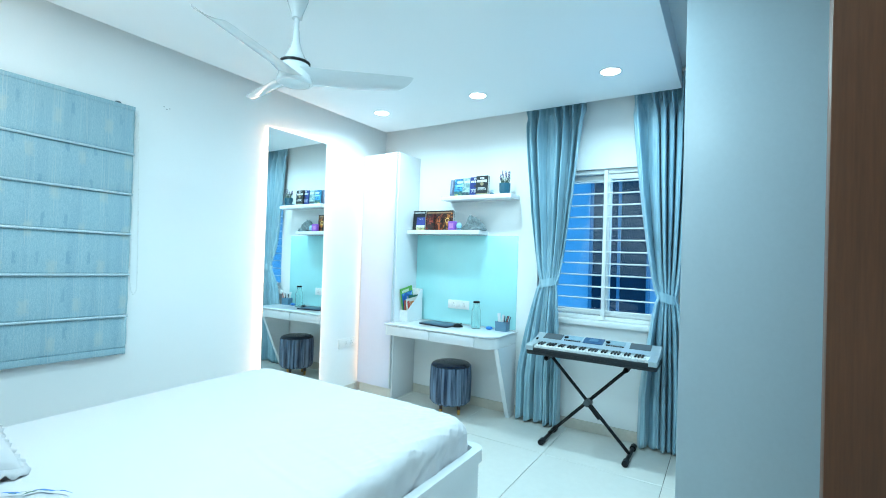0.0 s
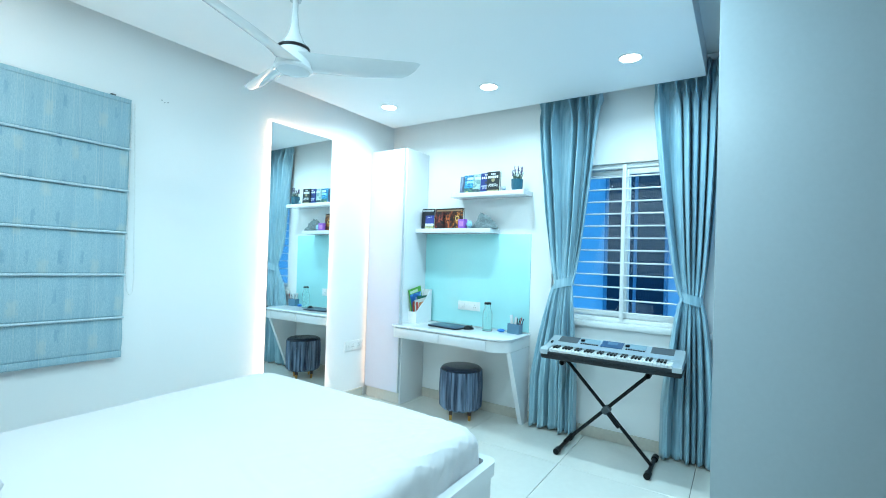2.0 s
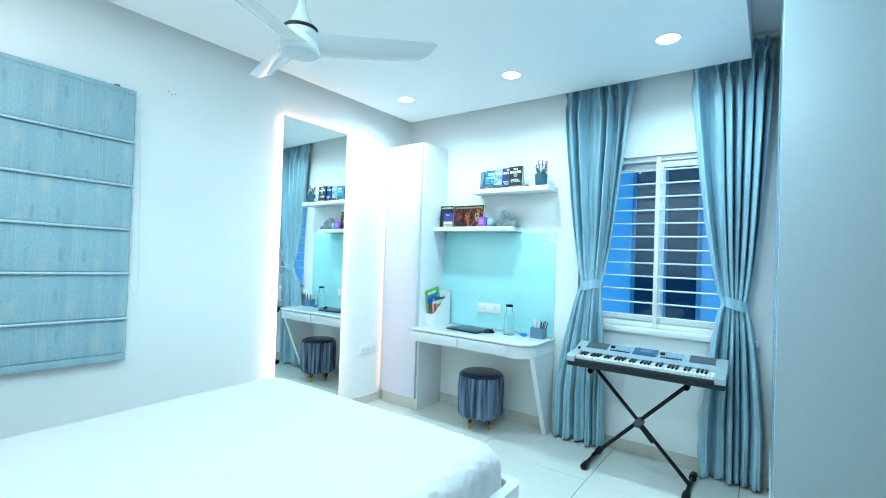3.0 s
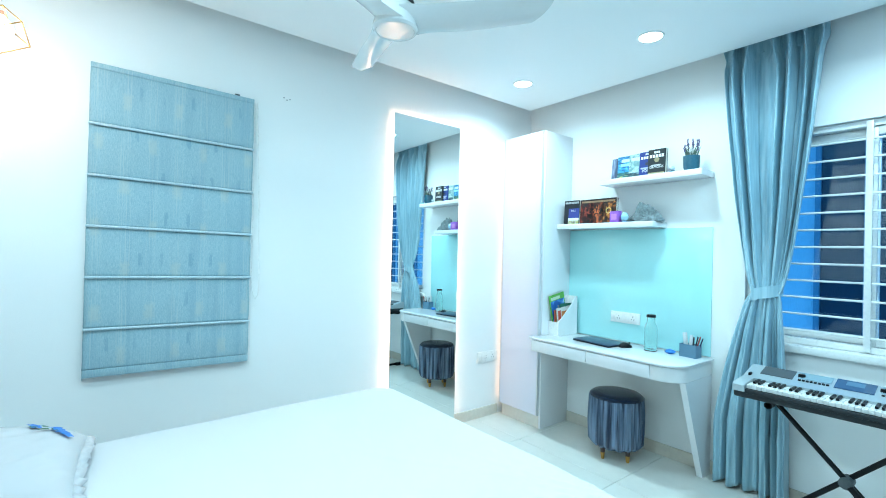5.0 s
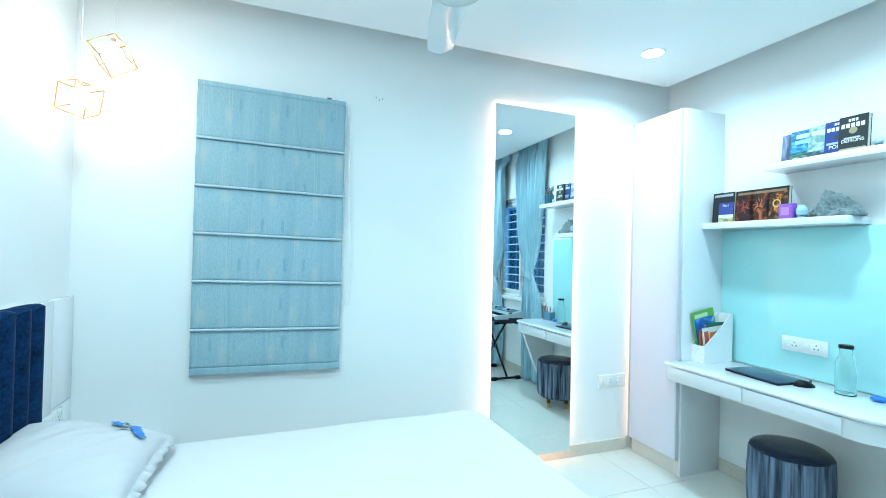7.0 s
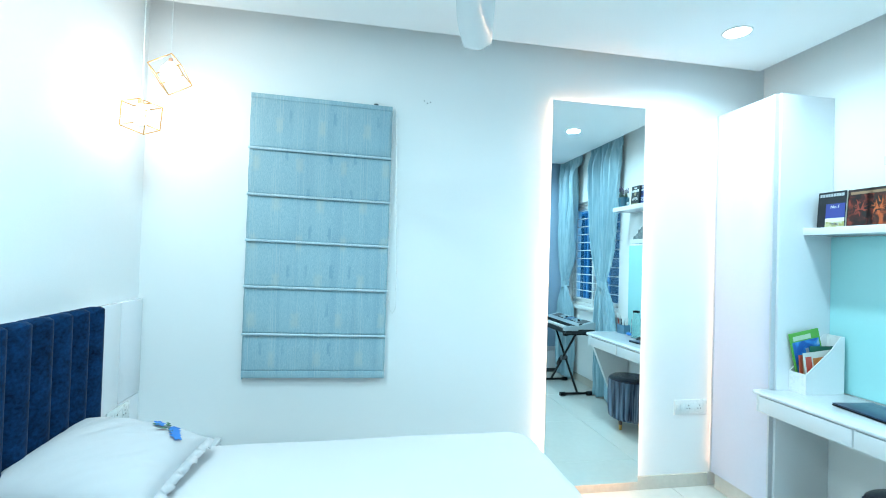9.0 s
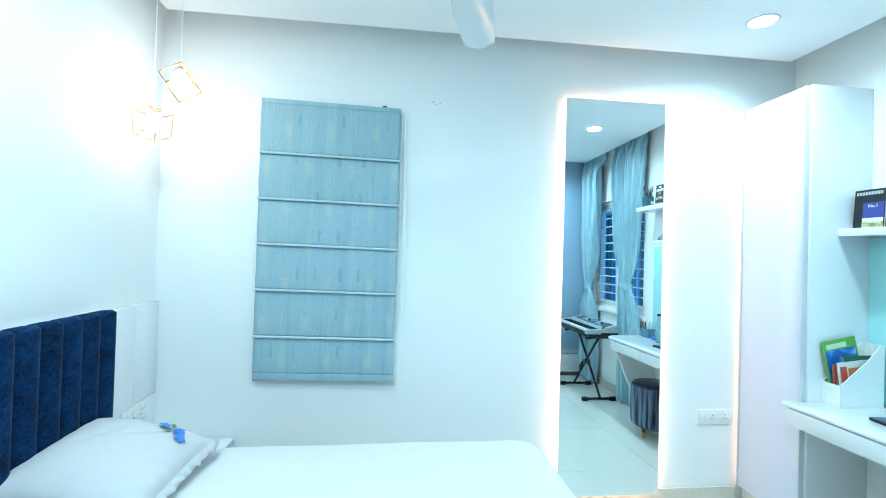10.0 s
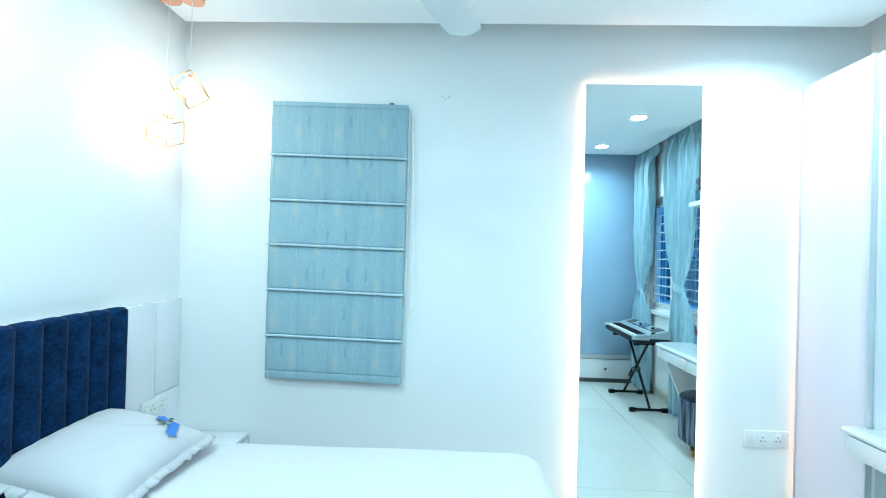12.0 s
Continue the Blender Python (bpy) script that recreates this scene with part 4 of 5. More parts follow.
# ---- electronic keyboard on its stand ----
st = thing("keyboard_stand", "black folding x-frame keyboard stand", "stand", (-0.94, 3.67, 0))
for nm, x0, x1, dy in (("leg", -0.305, 0.29, 0.014), ("leg", 0.305, -0.29, -0.014)):
    a, b = Vector((x0, dy, 0.035)), Vector((x1, dy, 0.655))
    lg = bmesh.new()
    rod(lg, a, b, 0.0125, 12)
    lo = part(nm, lg, BLACK_METAL, st)
    part("foot_bar", rod(bmesh.new(), (x0, -0.17, 0.024), (x0, 0.17, 0.024), 0.0135, 12), BLACK_METAL, lo)
    for y in (-0.17, 0.14):
        part("rubber_foot", rod(bmesh.new(), (x0, y - 0.012, 0.023), (x0, y + 0.045, 0.023), 0.0225, 14), BLACK, lo, "black rubber cap")
    part("top_bar", rod(bmesh.new(), (x1, -0.15, 0.664), (x1, 0.15, 0.664), 0.012, 12), BLACK_METAL, lo)
    for y in (-0.15, 0.12):
        part("rubber_pad", rod(bmesh.new(), (x1, y, 0.664), (x1, y + 0.05, 0.664), 0.019, 12), BLACK, lo)
part("hinge_disc", rod(bmesh.new(), (0, -0.04, 0.345), (0, 0.03, 0.345), 0.028, 24), GREY, st, "grey hinge plate")
part("locking_lever", box(-0.014, 0.014, -0.052, -0.036, -0.13, -0.01, 0.005), BLACK, st).matrix_basis = pose(0.01, 0, 0.345, 0, -42, 0)

kb = thing("electronic_keyboard", "silver and grey electronic keyboard with white keys", "keyboard", (-0.915, 3.645, 0.687), turn=1.0)
KW, KD = 0.93, 0.345
part("case", box(-KW / 2, KW / 2, -KD / 2 + 0.01, KD / 2, 0.0, 0.05, 0.012, 3), DARK_CASE, kb, "dark grey underside")


def shell(x0, x1, pr, bm=None):
    bm = bm or bmesh.new()
    a = [bm.verts.new((x0, y, z)) for y, z in pr]
    b = [bm.verts.new((x1, y, z)) for y, z in pr]
    bm.faces.new(a)
    bm.faces.new(b[::-1])
    for i in range(len(pr)):
        j = (i + 1) % len(pr)
        bm.faces.new((a[i], b[i], b[j], a[j]))
    return bm


PR = [(-0.02, 0.05), (-0.02, 0.085), (0.04, 0.100), (KD / 2 - 0.02, 0.128), (KD / 2, 0.118), (KD / 2, 0.05)]
part("control_panel", shell(-KW / 2, KW / 2, PR), SILVER, kb, "silver control panel")
for s0, s1 in ((-KW / 2, -KW / 2 + 0.055), (KW / 2 - 0.055, KW / 2)):
    part("end_cheek", shell(s0, s1, [(-KD / 2, 0.035), (-KD / 2, 0.068), (-KD / 2 + 0.02, 0.078), (-0.021, 0.086), (-0.021, 0.035)]), SILVER, kb)
part("front_lip", box(-KW / 2 + 0.056, KW / 2 - 0.056, -KD / 2, -KD / 2 + 0.012, 0.03, 0.052, 0.003), DARK_CASE, kb)


def tilt_panel(x0, x1, y0, y1, h=0.004):
    """A plate lying on the sloped control panel."""
    def zz(y):
        return 0.100 + (y - 0.04) * (0.028 / (KD / 2 - 0.06))
    return shell(x0, x1, [(y0, zz(y0) - 0.002), (y0, zz(y0) + h), (y1, zz(y1) + h), (y1, zz(y1) - 0.002)])


for x0, x1 in ((-0.40, -0.255), (0.255, 0.40)):
    g = part("speaker_grille", tilt_panel(x0, x1, 0.045, 0.145, 0.003), GREY, kb, "grey speaker grille")
part("display", tilt_panel(-0.085, 0.065, 0.005 + 0.038, 0.145, 0.005), paint(0.045, 0.10, 0.19, 0.2), kb, "dark blue display panel")
part("screen", tilt_panel(-0.045, 0.025, 0.085, 0.128, 0.0065), paint(0.10, 0.20, 0.30, 0.15), kb, "small screen")
for x0 in (-0.235, 0.085):
    part("sticker_panel", tilt_panel(x0, x0 + 0.135, 0.075, 0.145, 0.0025), paint(0.24, 0.36, 0.42, 0.4), kb)
    for k in range(8):
        part("button", tilt_panel(x0 + 0.004 + k * 0.0165, x0 + 0.016 + k * 0.0165, 0.046, 0.056, 0.006), BLACK, kb)
for x in (-0.205, 0.115):
    part("dial", lathe([(0.0, 0.016), (0.015, 0.016), (0.017, 0.0)], 20, at=(x - 0.02, 0.10, 0.112)), BLACK, kb)
part("wheel", box(-0.445, -0.432, 0.0, 0.035, 0.085, 0.106, 0.005), BLACK, kb)
KX0, KX1 = -KW / 2 + 0.058, KW / 2 - 0.058
kwid = (KX1 - KX0) / 36
key_me = mesh_of("white_key", box(0.0006, kwid - 0.0006, -0.15, -0.021, 0.052, 0.073, 0.0015, 1), IVORY, False)
bkey_me = mesh_of("black_key", box(-0.0062, 0.0062, -0.108, -0.021, 0.073, 0.085, 0.0015, 1), BLACK, False)
for k in range(36):
    o = new("white_key", key_me)
    o.parent, o.location = kb, (KX0 + k * kwid, 0, 0)
    if k % 7 not in (2, 6) and k < 35:
        o = new("black_key", bkey_me)
        o.parent, o.location = kb, (KX0 + (k + 1) * kwid, 0, 0)

# ---- things on the desk ----
fbx = thing("magazine_file", "white magazine file holding magazines on the desk", "file box", (-2.771, 3.845, DZ), turn=0)
side = [(-0.125, 0.0), (-0.125, 0.11), (0.03, 0.235), (0.10, 0.315), (0.125, 0.315), (0.125, 0.0)]
part("side", shell(0.045, 0.05, side), MATT_WHITE, fbx, smooth=False)
part("side", shell(-0.05, -0.045, side), MATT_WHITE, fbx, smooth=False)
part("front", box(-0.045, 0.045, -0.125, -0.12, 0.0, 0.11), IVORY, fbx)
part("back", box(-0.045, 0.045, 0.12, 0.125, 0.0, 0.315), IVORY, fbx)
part("bottom", box(-0.045, 0.045, -0.12, 0.12, 0.0, 0.004), IVORY, fbx)


def booklet(name, label, size, cover, at, rot, deco=(), group=""):
    """A bound block: covers, pages and plain colour fields on the front, which faces -y."""
    w, d, h = size
    b = thing(name, label, "book" if name == "book" else name, group=group)
    part("pages", box(-w / 2 + 0.002, w / 2 - 0.003, -d / 2 + 0.0015, d / 2 - 0.0015, 0.002, h - 0.003), PAPER, b, smooth=False)
    cv = box(-w / 2, w / 2, -d / 2, -d / 2 + 0.0013, 0, h)
    slab(cv, -w / 2, w / 2, d / 2 - 0.0013, d / 2, 0, h)
    slab(cv, -w / 2, -w / 2 + 0.0016, -d / 2 + 0.0013, d / 2 - 0.0013, 0, h)
    part("cover", cv, cover, b, smooth=False)
    for i, (u0, u1, v0, v1, col) in enumerate(deco):
        part("cover_print", box(-w / 2 + u0 * w, -w / 2 + u1 * w, -d / 2 - 0.0004 - 0.0003 * i, -d / 2 - 0.0001, v0 * h, v1 * h), paint(*col) if isinstance(col, tuple) else col, b, smooth=False)
    b.matrix_basis = pose(*at, *rot)
    return b


def word(text, parent, size, at, mat, name="title"):
    """Raised lettering on a front that faces -y."""
    cu = bpy.data.curves.new(name, "FONT")
    cu.body, cu.size, cu.extrude, cu.align_x = text, size, 0.0002, "CENTER"
    tmp = bpy.data.objects.new(name, cu)
    me = bpy.data.meshes.new_from_object(tmp)
    bpy.data.objects.remove(tmp)
    me.materials.append(mat)
    o = new(name, me)
    o.parent = parent
    o.matrix_basis = pose(*at, 90, 0, 0)
    return o


mg = (-2.771, 3.845, DZ + 0.006)
booklet("magazine", "green and blue magazine with a tower on its cover", (0.195, 0.006, 0.315), paint(0.12, 0.42, 0.06), (mg[0] - 0.016, mg[1] + 0.005, mg[2] + 0.018), (-3, -11, 90),
        ((0.05, 0.95, 0.05, 0.84, art((0.02, 0.12, 0.45), (0.05, 0.30, 0.70), (0.30, 0.55, 0.75), 12, (1, 1, 1), 8)), (0.05, 0.95, 0.05, 0.24, art((0.04, 0.10, 0.05), (0.10, 0.30, 0.12), (0.3, 0.4, 0.3), 25, (1, 1, 1), 9)), (0.45, 0.55, 0.22, 0.7, (0.35, 0.42, 0.5)), (0.10, 0.7, 0.86, 0.94, (0.6, 0.7, 0.5))))
booklet("magazine", "white magazine with an orange picture", (0.19, 0.006, 0.215), paint(0.70, 0.68, 0.64), (mg[0] + 0.032, mg[1] + 0.002, mg[2] + 0.01), (-3, -6, 90),
        ((0.3, 0.95, 0.45, 0.85, (0.62, 0.22, 0.06)), (0.05, 0.25, 0.1, 0.9, (0.6, 0.08, 0.05))))
booklet("magazine", "red and yellow magazine in the file", (0.19, 0.005, 0.20), paint(0.55, 0.10, 0.05), (mg[0] + 0.012, mg[1] - 0.020, mg[2]), (-4, 0, 90), ((0.1, 0.5, 0.3, 0.9, (0.72, 0.5, 0.3)),))
booklet("magazine", "dark green booklet in the file", (0.17, 0.005, 0.25), paint(0.02, 0.14, 0.09), (mg[0] + 0.023, mg[1] + 0.032, mg[2]), (-4, 0, 90))

LAPTOP = material("laptop_lid", (0.015, 0.035, 0.085), 0.35, var=0.1, coat=0.2)
lap = thing("laptop", "closed dark blue laptop on the desk", "laptop", (-2.385, 3.785, DZ), turn=-6)
part("base", box(-0.165, 0.165, -0.11, 0.11, 0.001, 0.009, 0.003), BLACK, lap)
part("lid", box(-0.165, 0.165, -0.11, 0.11, 0.010, 0.016, 0.003), LAPTOP, lap, "dark blue lid")
mo = thing("computer_mouse", "black computer mouse beside the laptop", "mouse", (-2.185, 3.80, DZ), turn=-30)
mb = bmesh.new()
bmesh.ops.create_uvsphere(mb, u_segments=24, v_segments=14, radius=1)
for v in mb.verts:
    v.co = Vector((v.co.x * 0.031, v.co.y * 0.052, max(0, v.co.z) * 0.034 * (1 - 0.25 * v.co.y)))
part("shell", mb, BLACK, mo)
part("scroll_wheel", rod(bmesh.new(), (-0.003, 0.03, 0.030), (0.003, 0.03, 0.030), 0.007, 12), GREY, mo)

bo = thing("glass_bottle", "clear glass water bottle with a black lid", "bottle", (-2.03, 3.86, DZ))
part("body", lathe([(0.0, 0.004), (0.040, 0.004), (0.043, 0.012), (0.043, 0.155), (0.038, 0.175), (0.027, 0.195), (0.026, 0.232), (0.0235, 0.232), (0.0245, 0.196), (0.036, 0.172), (0.0405, 0.153), (0.0405, 0.014), (0.0, 0.009)], 32), BOTTLE, bo)
part("lid", lathe([(0.0, 0.252), (0.029, 0.251), (0.031, 0.246), (0.031, 0.234), (0.0, 0.233)], 28), BLACK, bo, "black lid")
part("base_ring", lathe([(0.0, 0.0), (0.044, 0.0), (0.045, 0.004), (0.0, 0.0035)], 32), BLACK, bo)

pb = thing("pen_holder", "slate blue pen box with pens and a white remote", "pen holder", (-1.775, 3.89, DZ), turn=-5)
ph = bmesh.new()
for bb in ((-0.055, 0.055, -0.035, -0.031, 0, 0.085), (-0.055, 0.055, 0.031, 0.035, 0, 0.085), (-0.055, -0.051, -0.031, 0.031, 0, 0.085), (0.051, 0.055, -0.031, 0.031, 0, 0.085), (-0.051, 0.051, -0.031, 0.031, 0, 0.005)):
    slab(ph, *bb)
part("box", ph, SLATE, pb, smooth=False)
for x, y, tx, ty, ln, r, col in ((-0.025, 0.005, -0.12, 0.02, 0.155, 0.014, (0.75, 0.76, 0.76)), (-0.002, -0.01, 0.05, 0.1, 0.145, 0.010, (0.7, 0.72, 0.74)), (0.018, 0.0, 0.2, 0.05, 0.14, 0.004, (0.02, 0.02, 0.03)),
                                 (0.028, -0.012, 0.3, 0.0, 0.145, 0.0045, (0.35, 0.04, 0.03)), (0.035, 0.012, 0.25, 0.1, 0.13, 0.004, (0.03, 0.04, 0.1)), (0.008, 0.015, 0.0, 0.1, 0.13, 0.005, (0.05, 0.05, 0.06))):
    part("pen", rod(bmesh.new(), (x, y, 0.007), (x + tx * ln, y + ty * ln, ln), r, 10), paint(*col), pb)
er = thing("eraser_lump", "small bright blue rubber lump on the desk", "desk toy", (-1.90, 3.875, DZ))
eb = bmesh.new()
bmesh.ops.create_icosphere(eb, subdivisions=3, radius=1)
for v in eb.verts:
    k = 1 + 0.18 * noise.noise(v.co * 2.1)
    v.co = Vector((v.co.x * 0.034 * k, v.co.y * 0.024 * k, max(-0.001, 0.014 + v.co.z * 0.015 * k)))
part("lump", eb, BLUE, er)

# ---- things on the shelves ----

def letters(u0, u1, v0, v1, n, col):
    """A row of n short bars in place of a name."""
    w = (u1 - u0) / n
    return [(u0 + w * k + 0.08 * w, u0 + w * k + 0.80 * w, v0, v1, col) for k in range(n)]


S1, S2 = 1.678, 2.005
WT, YL, RD = (0.75, 0.76, 0.76), (0.72, 0.55, 0.10), (0.50, 0.05, 0.02)
B = "books on the lower shelf"
b = first_book = booklet("book", "black paperback with a white title and a blue badge", (0.150, 0.030, 0.198), paint(0.012, 0.012, 0.016), (-2.715, 3.865, S1), (-4, 0, 0),
            ((0.30, 0.97, 0.05, 0.66, (0.04, 0.055, 0.26)), (0.3, 0.97, 0.0, 0.16, art((0.40, 0.36, 0.12), (0.55, 0.52, 0.3), (0.6, 0.6, 0.55), 40, (1, 1, 1), 6)), (0.3, 0.97, 0.16, 0.26, WT), *letters(0.06, 0.94, 0.86, 0.94, 9, (0.45, 0.46, 0.48))), B)
word("No.1", first_book, 0.024, (0.020, -0.0172, 0.105), paint(*WT))
word("TIME", first_book, 0.020, (0.022, -0.0172, 0.010), paint(0.03, 0.04, 0.12))
for x, lab, c2 in ((-2.575, "black paperback with a red flaming emblem", (0.33, 0.05, 0.03)), (-2.488, "dark paperback with an orange flaming emblem", (0.55, 0.12, 0.03)), (-2.385, "dark paperback with a bright orange flaming emblem", (0.70, 0.25, 0.04))):
    b = booklet("book", lab, (0.128, 0.026, 0.196), paint(0.022, 0.010, 0.010), (x, 3.872, S1), (-4, 0, 0), ((0.03, 0.97, 0.03, 0.85, art((0.004, 0.002, 0.003), (c2[0] * 0.12, c2[1] * 0.08, 0.004), (c2[0] * 0.8, c2[1] * 0.7, c2[2] * 0.7), 20, key=x)), (0.1, 0.9, 0.86, 0.93, (0.30, 0.18, 0.10))), B)
    fl = bmesh.new()
    random.seed(int(-x * 1000))
    for k in range(11):
        a, r = k * 2 * math.pi / 11 + random.random(), 0.024 + 0.022 * random.random()
        p0 = Vector((0.022 * math.cos(a), 0, 0.098 + 0.022 * math.sin(a)))
        p1 = Vector((r * math.cos(a + 0.3), 0, 0.098 + 1.3 * r * math.sin(a + 0.3)))
        n = Vector((-math.sin(a), 0, math.cos(a))) * 0.004
        f = [fl.verts.new(q + Vector((0, -0.0142, 0))) for q in (p0 - n, p0 + n, p1)]
        fl.faces.new(f)
    if x < -2.4:
        # spread wings in place of the ring
        for sx in (-1, 1):
            for a, ln in ((0.35, 0.044), (0.75, 0.050), (1.15, 0.046), (-0.5, 0.030)):
                tip = (sx * ln * math.cos(a), 0.095 + ln * math.sin(a))
                f = [fl.verts.new((px, -0.0146, pz)) for px, pz in ((0, 0.085), (sx * 0.012, 0.097), tip)]
                fl.faces.new(f)
    part("flame_print", fl, paint(*c2), b, smooth=False)
    if x > -2.4:
        part("ring_print", lathe([(0.017, 0.0), (0.023, 0.0), (0.023, 0.0008), (0.017, 0.0008), (0.017, 0.0)], 24), paint(0.72, 0.50, 0.16), b).matrix_basis = pose(0, -0.0144, 0.098, 90, 0, 0)
pk = thing("gift_box", "small purple printed box on the shelf", "box", (-2.305, 3.835, S1), turn=-6)
part("carton", box(-0.038, 0.038, -0.02, 0.02, 0.0, 0.085, 0.002), paint(0.30, 0.10, 0.50), pk)
part("print", box(-0.025, 0.022, -0.0206, -0.0202, 0.02, 0.065), paint(0.55, 0.22, 0.55), pk)
gl = thing("glass_ornament", "small pale blue glass ornament on the shelf", "ornament", (-2.235, 3.84, S1))
part("globe", lathe([(0.0, 0.075), (0.018, 0.068), (0.029, 0.045), (0.024, 0.018), (0.0, 0.012)], 20), paint(0.35, 0.60, 0.72, 0.15), gl)
part("foot", lathe([(0.0, 0.014), (0.018, 0.012), (0.024, 0.0), (0.0, 0.0)], 20), SLATE, gl)
rk = thing("rock_ornament", "craggy grey stone ornament on the shelf", "ornament", (-2.10, 3.885, S1))
rb = bmesh.new()
bmesh.ops.create_icosphere(rb, subdivisions=5, radius=1)
for v in rb.verts:
    d = v.co.normalized()
    x = d.x
    prof = 0.055 + 0.075 * math.exp(-((x + 0.25) / 0.30) ** 2) + 0.035 * math.exp(-((x - 0.35) / 0.35) ** 2)
    k = 1 + 0.30 * noise.noise(d * 2.3 + Vector((4, 1, 2))) + 0.20 * noise.noise(d * 6 + Vector((1, 7, 2))) + 0.10 * noise.noise(d * 15) + 0.13 * noise.noise(Vector((d.x * 4, d.y * 4, d.z * 26)))
    v.co = Vector((d.x * 0.135 * (0.9 + 0.1 * k), d.y * 0.065 * k, max(0.0, d.z) * prof * 1.05 * k))
part("stone", rb, ROCK, rk)


B = "books on the upper shelf"
booklet("book", "grey-blue paperback seen edge on", (0.11, 0.028, 0.170), paint(0.10, 0.13, 0.20), (-2.335, 3.905, S2), (-4, 0, -14), ((0.0, 1.0, 0.0, 1.0, art((0.05, 0.07, 0.12), (0.16, 0.20, 0.32), (0.30, 0.36, 0.45), 22, (1, 1, 0.3), 1)),), B)
b = booklet("book", "turquoise paperback with a beach on its cover", (0.115, 0.024, 0.173), paint(0.04, 0.38, 0.58), (-2.268, 3.89, S2), (-4, 0, 0),
            ((0.0, 1.0, 0.0, 1.0, art((0.01, 0.10, 0.26), (0.02, 0.26, 0.48), (0.10, 0.45, 0.62), 26, (1, 1, 2), 2)), (0.0, 1.0, 0.0, 0.30, art((0.02, 0.06, 0.04), (0.03, 0.16, 0.18), (0.50, 0.45, 0.10), 24, (0.6, 1, 3), 3)), (0.25, 0.8, 0.74, 0.88, (0.55, 0.75, 0.82)), (0.2, 0.85, 0.56, 0.68, (0.30, 0.62, 0.74))), B)
b = booklet("book", "pale green paperback with a dark foot", (0.115, 0.024, 0.175), paint(0.42, 0.60, 0.60), (-2.172, 3.88, S2), (-4, 0, 0),
            ((0.0, 1.0, 0.18, 1.0, art((0.16, 0.30, 0.30), (0.32, 0.48, 0.47), (0.50, 0.62, 0.58), 38, (1, 1, 1), 4)), (0.0, 1.0, 0.0, 0.22, art((0.01, 0.03, 0.04), (0.04, 0.09, 0.10), (0.16, 0.26, 0.27), 30, (1, 1, 2), 5)), (0.15, 0.85, 0.72, 0.86, (0.62, 0.72, 0.70))), B)
b = booklet("book", "royal blue paperback with white lettering", (0.115, 0.026, 0.177), paint(0.012, 0.035, 0.20), (-2.085, 3.87, S2), (-4, 0, 0),
            (*letters(0.36, 0.72, 0.87, 0.94, 3, WT), *letters(0.08, 0.95, 0.70, 0.81, 5, WT), (0.4, 0.7, 0.45, 0.56, (0.03, 0.03, 0.06)), (0.1, 0.7, 0.30, 0.36, (0.4, 0.45, 0.6))), B)
word("POINT", b, 0.028, (0.005, -0.0139, 0.030), paint(*WT))
b = booklet("book", "black paperback with white lettering and a gold seal", (0.125, 0.028, 0.180), paint(0.012, 0.016, 0.018), (-2.005, 3.85, S2), (-4, 0, 0),
            (*letters(0.32, 0.68, 0.84, 0.92, 3, WT), *letters(0.08, 0.92, 0.67, 0.79, 5, WT), (0.2, 0.75, 0.35, 0.39, (0.5, 0.5, 0.5)), (0.05, 0.95, 0.03, 0.08, (0.35, 0.30, 0.16))), B)
word("DEMONS", b, 0.024, (0.0, -0.0152, 0.045), paint(*WT))
part("seal_print", lathe([(0.0, 0.0006), (0.018, 0.0006), (0.018, 0.0)], 20), paint(0.32, 0.25, 0.14), b).matrix_basis = pose(0, -0.0143, 0.105, 90, 0, 0)
sg = thing("snow_globe", "tiny glass ornament with a teal foot", "ornament", (-1.895, 3.84, S2))
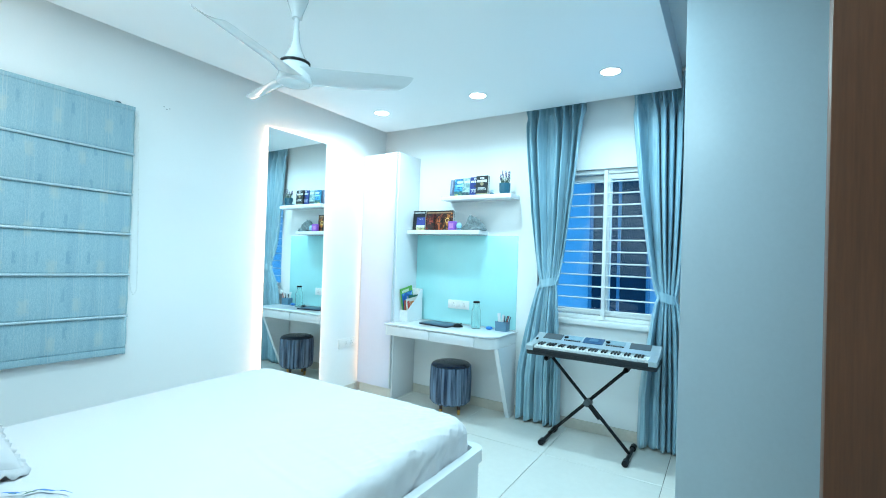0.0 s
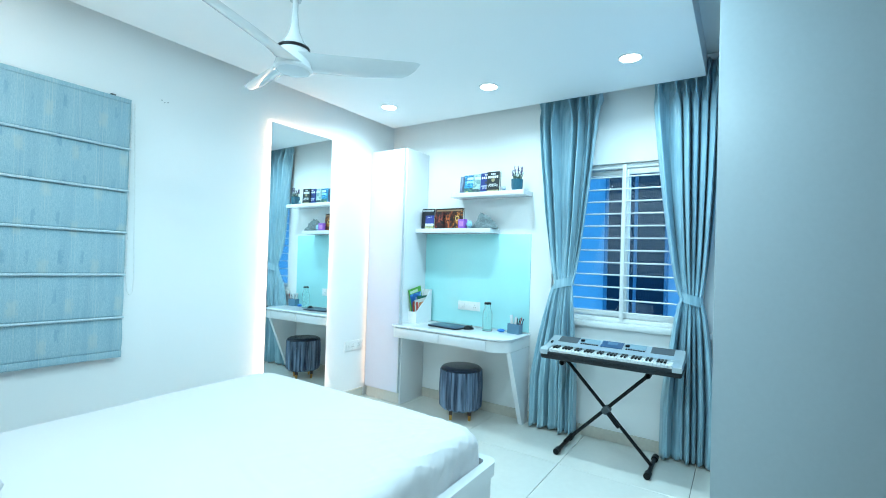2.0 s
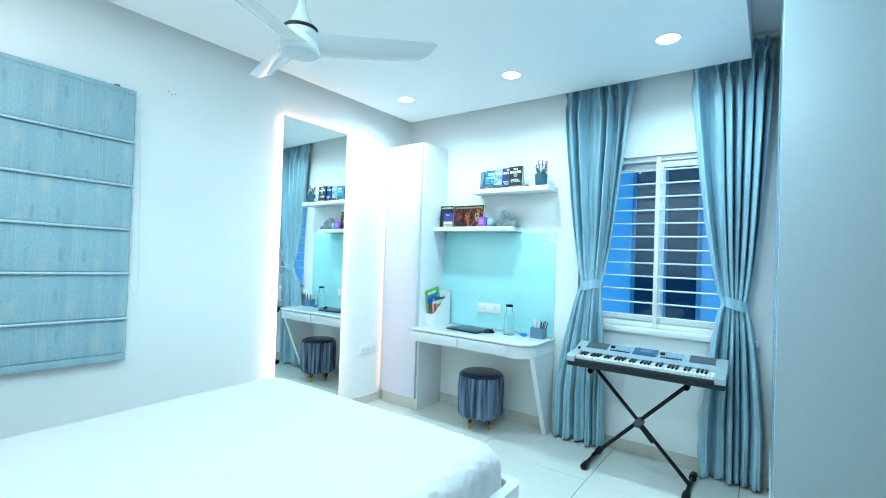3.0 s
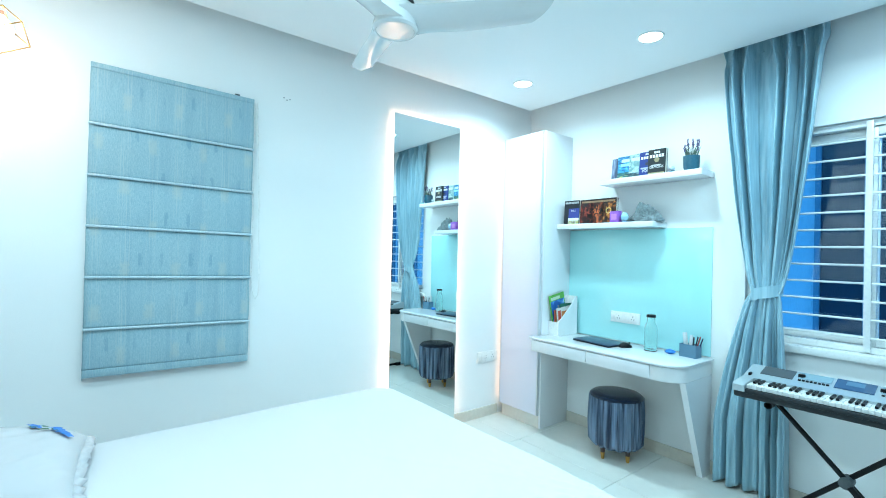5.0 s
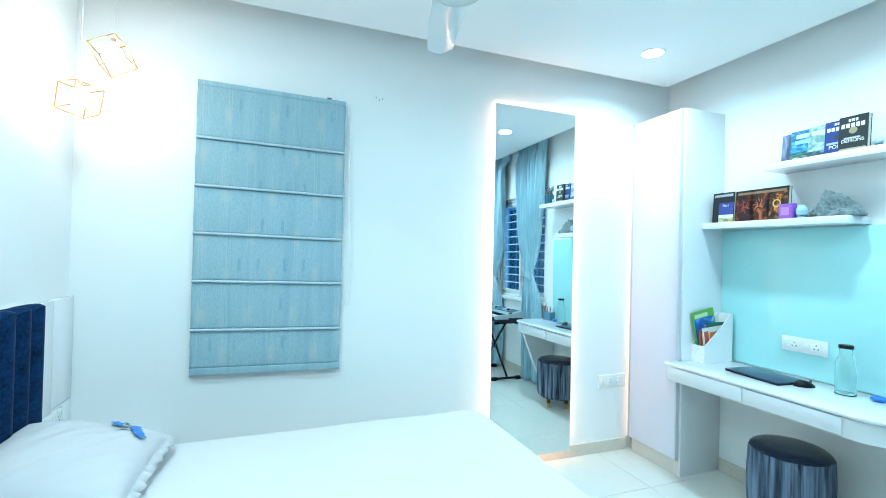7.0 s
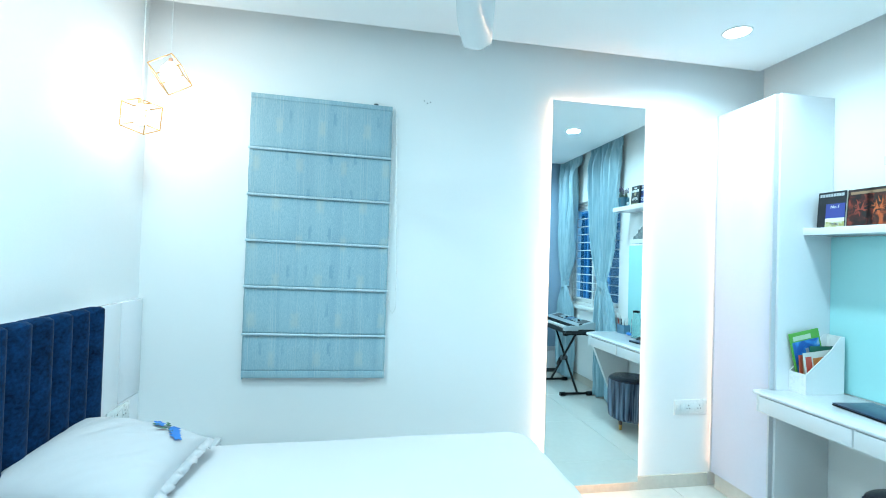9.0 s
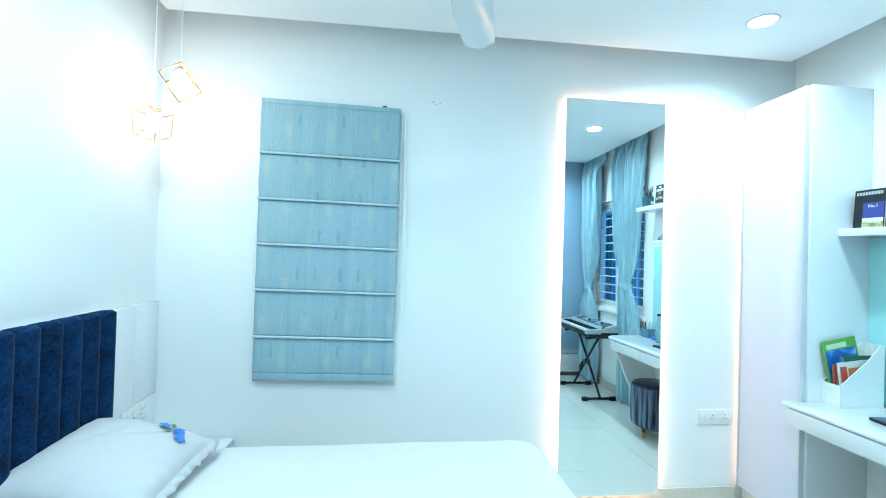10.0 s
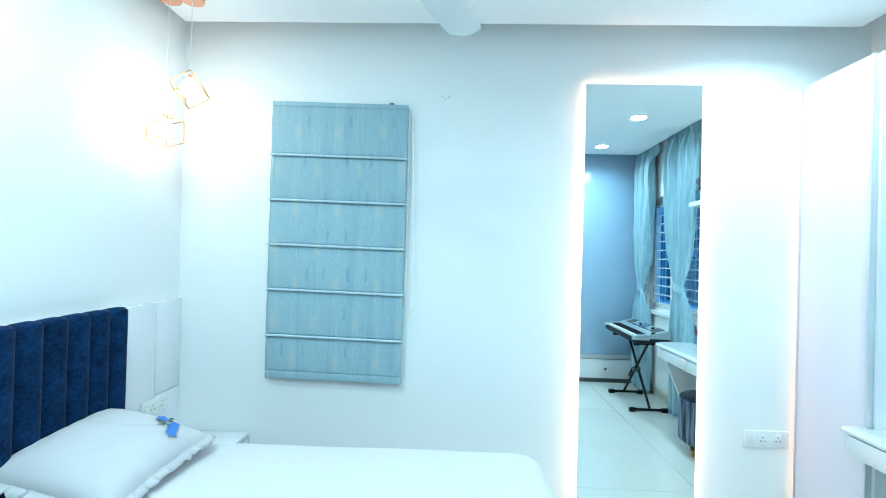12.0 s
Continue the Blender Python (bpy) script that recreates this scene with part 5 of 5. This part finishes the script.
part("ball", lathe([(0.0, 0.045), (0.012, 0.040), (0.016, 0.026), (0.010, 0.014), (0.0, 0.012)], 16), paint(0.45, 0.55, 0.60, 0.15), sg)
part("foot", lathe([(0.0, 0.014), (0.018, 0.012), (0.022, 0.0), (0.0, 0.0)], 16), TEAL, sg)
pot = thing("potted_lavender", "dried lavender in a dark teal ceramic pot", "potted plant", (-1.782, 3.865, S2))
part("pot", lathe([(0.0, 0.0), (0.034, 0.0), (0.043, 0.006), (0.049, 0.022), (0.051, 0.05), (0.052, 0.098), (0.048, 0.099), (0.046, 0.085), (0.0, 0.083)], 36), TEAL, pot)
random.seed(11)
lf, fw = bmesh.new(), bmesh.new()
for k in range(80):
    a, r = random.random() * 6.283, random.random() * 0.03
    h = 0.03 + 0.055 * random.random()
    p0 = Vector((r * math.cos(a), r * math.sin(a), 0.08))
    p1 = p0 + Vector((0.32 * h * math.cos(a), 0.32 * h * math.sin(a), h))
    rod(lf, p0, p1, 0.0030, 5, 0.0006)
for k in range(9):
    a = k * 0.7 + 0.3
    p0 = Vector((0.015 * math.cos(a), 0.015 * math.sin(a), 0.08))
    p1 = p0 + Vector((0.030 * math.cos(a), 0.024 * math.sin(a), 0.085 + 0.035 * random.random()))
    rod(lf, p0, p1, 0.0012, 5)
    for j in range(7):
        q = p1 + Vector((random.uniform(-.004, .004), random.uniform(-.004, .004), -0.035 + j * 0.007))
        bmesh.ops.create_icosphere(fw, subdivisions=1, radius=0.0048, matrix=Matrix.Translation(q))
part("foliage", lf, LEAF, pot, "grey-green stalks")
part("flowers", fw, LAVENDER, pot, "dull purple flower spikes")

# ---- floor tiles, last ----
tile_me = mesh_of("tile", box(0.0017, 0.7983, 0.0017, 0.7983, -0.010, 0.0, 0.0012, 1), TILE, False)
OX, OY, TS = -1.185, 3.36, 0.8
for i in range(-3, 4):
    for j in range(-6, 1):
        x, y = OX + i * TS, OY + j * TS
        if x < EX and y < NY and x + TS > WX and y + TS > BY:
            o = new("tile", tile_me)
            o.parent, o.location = floor, (x, y, 0)
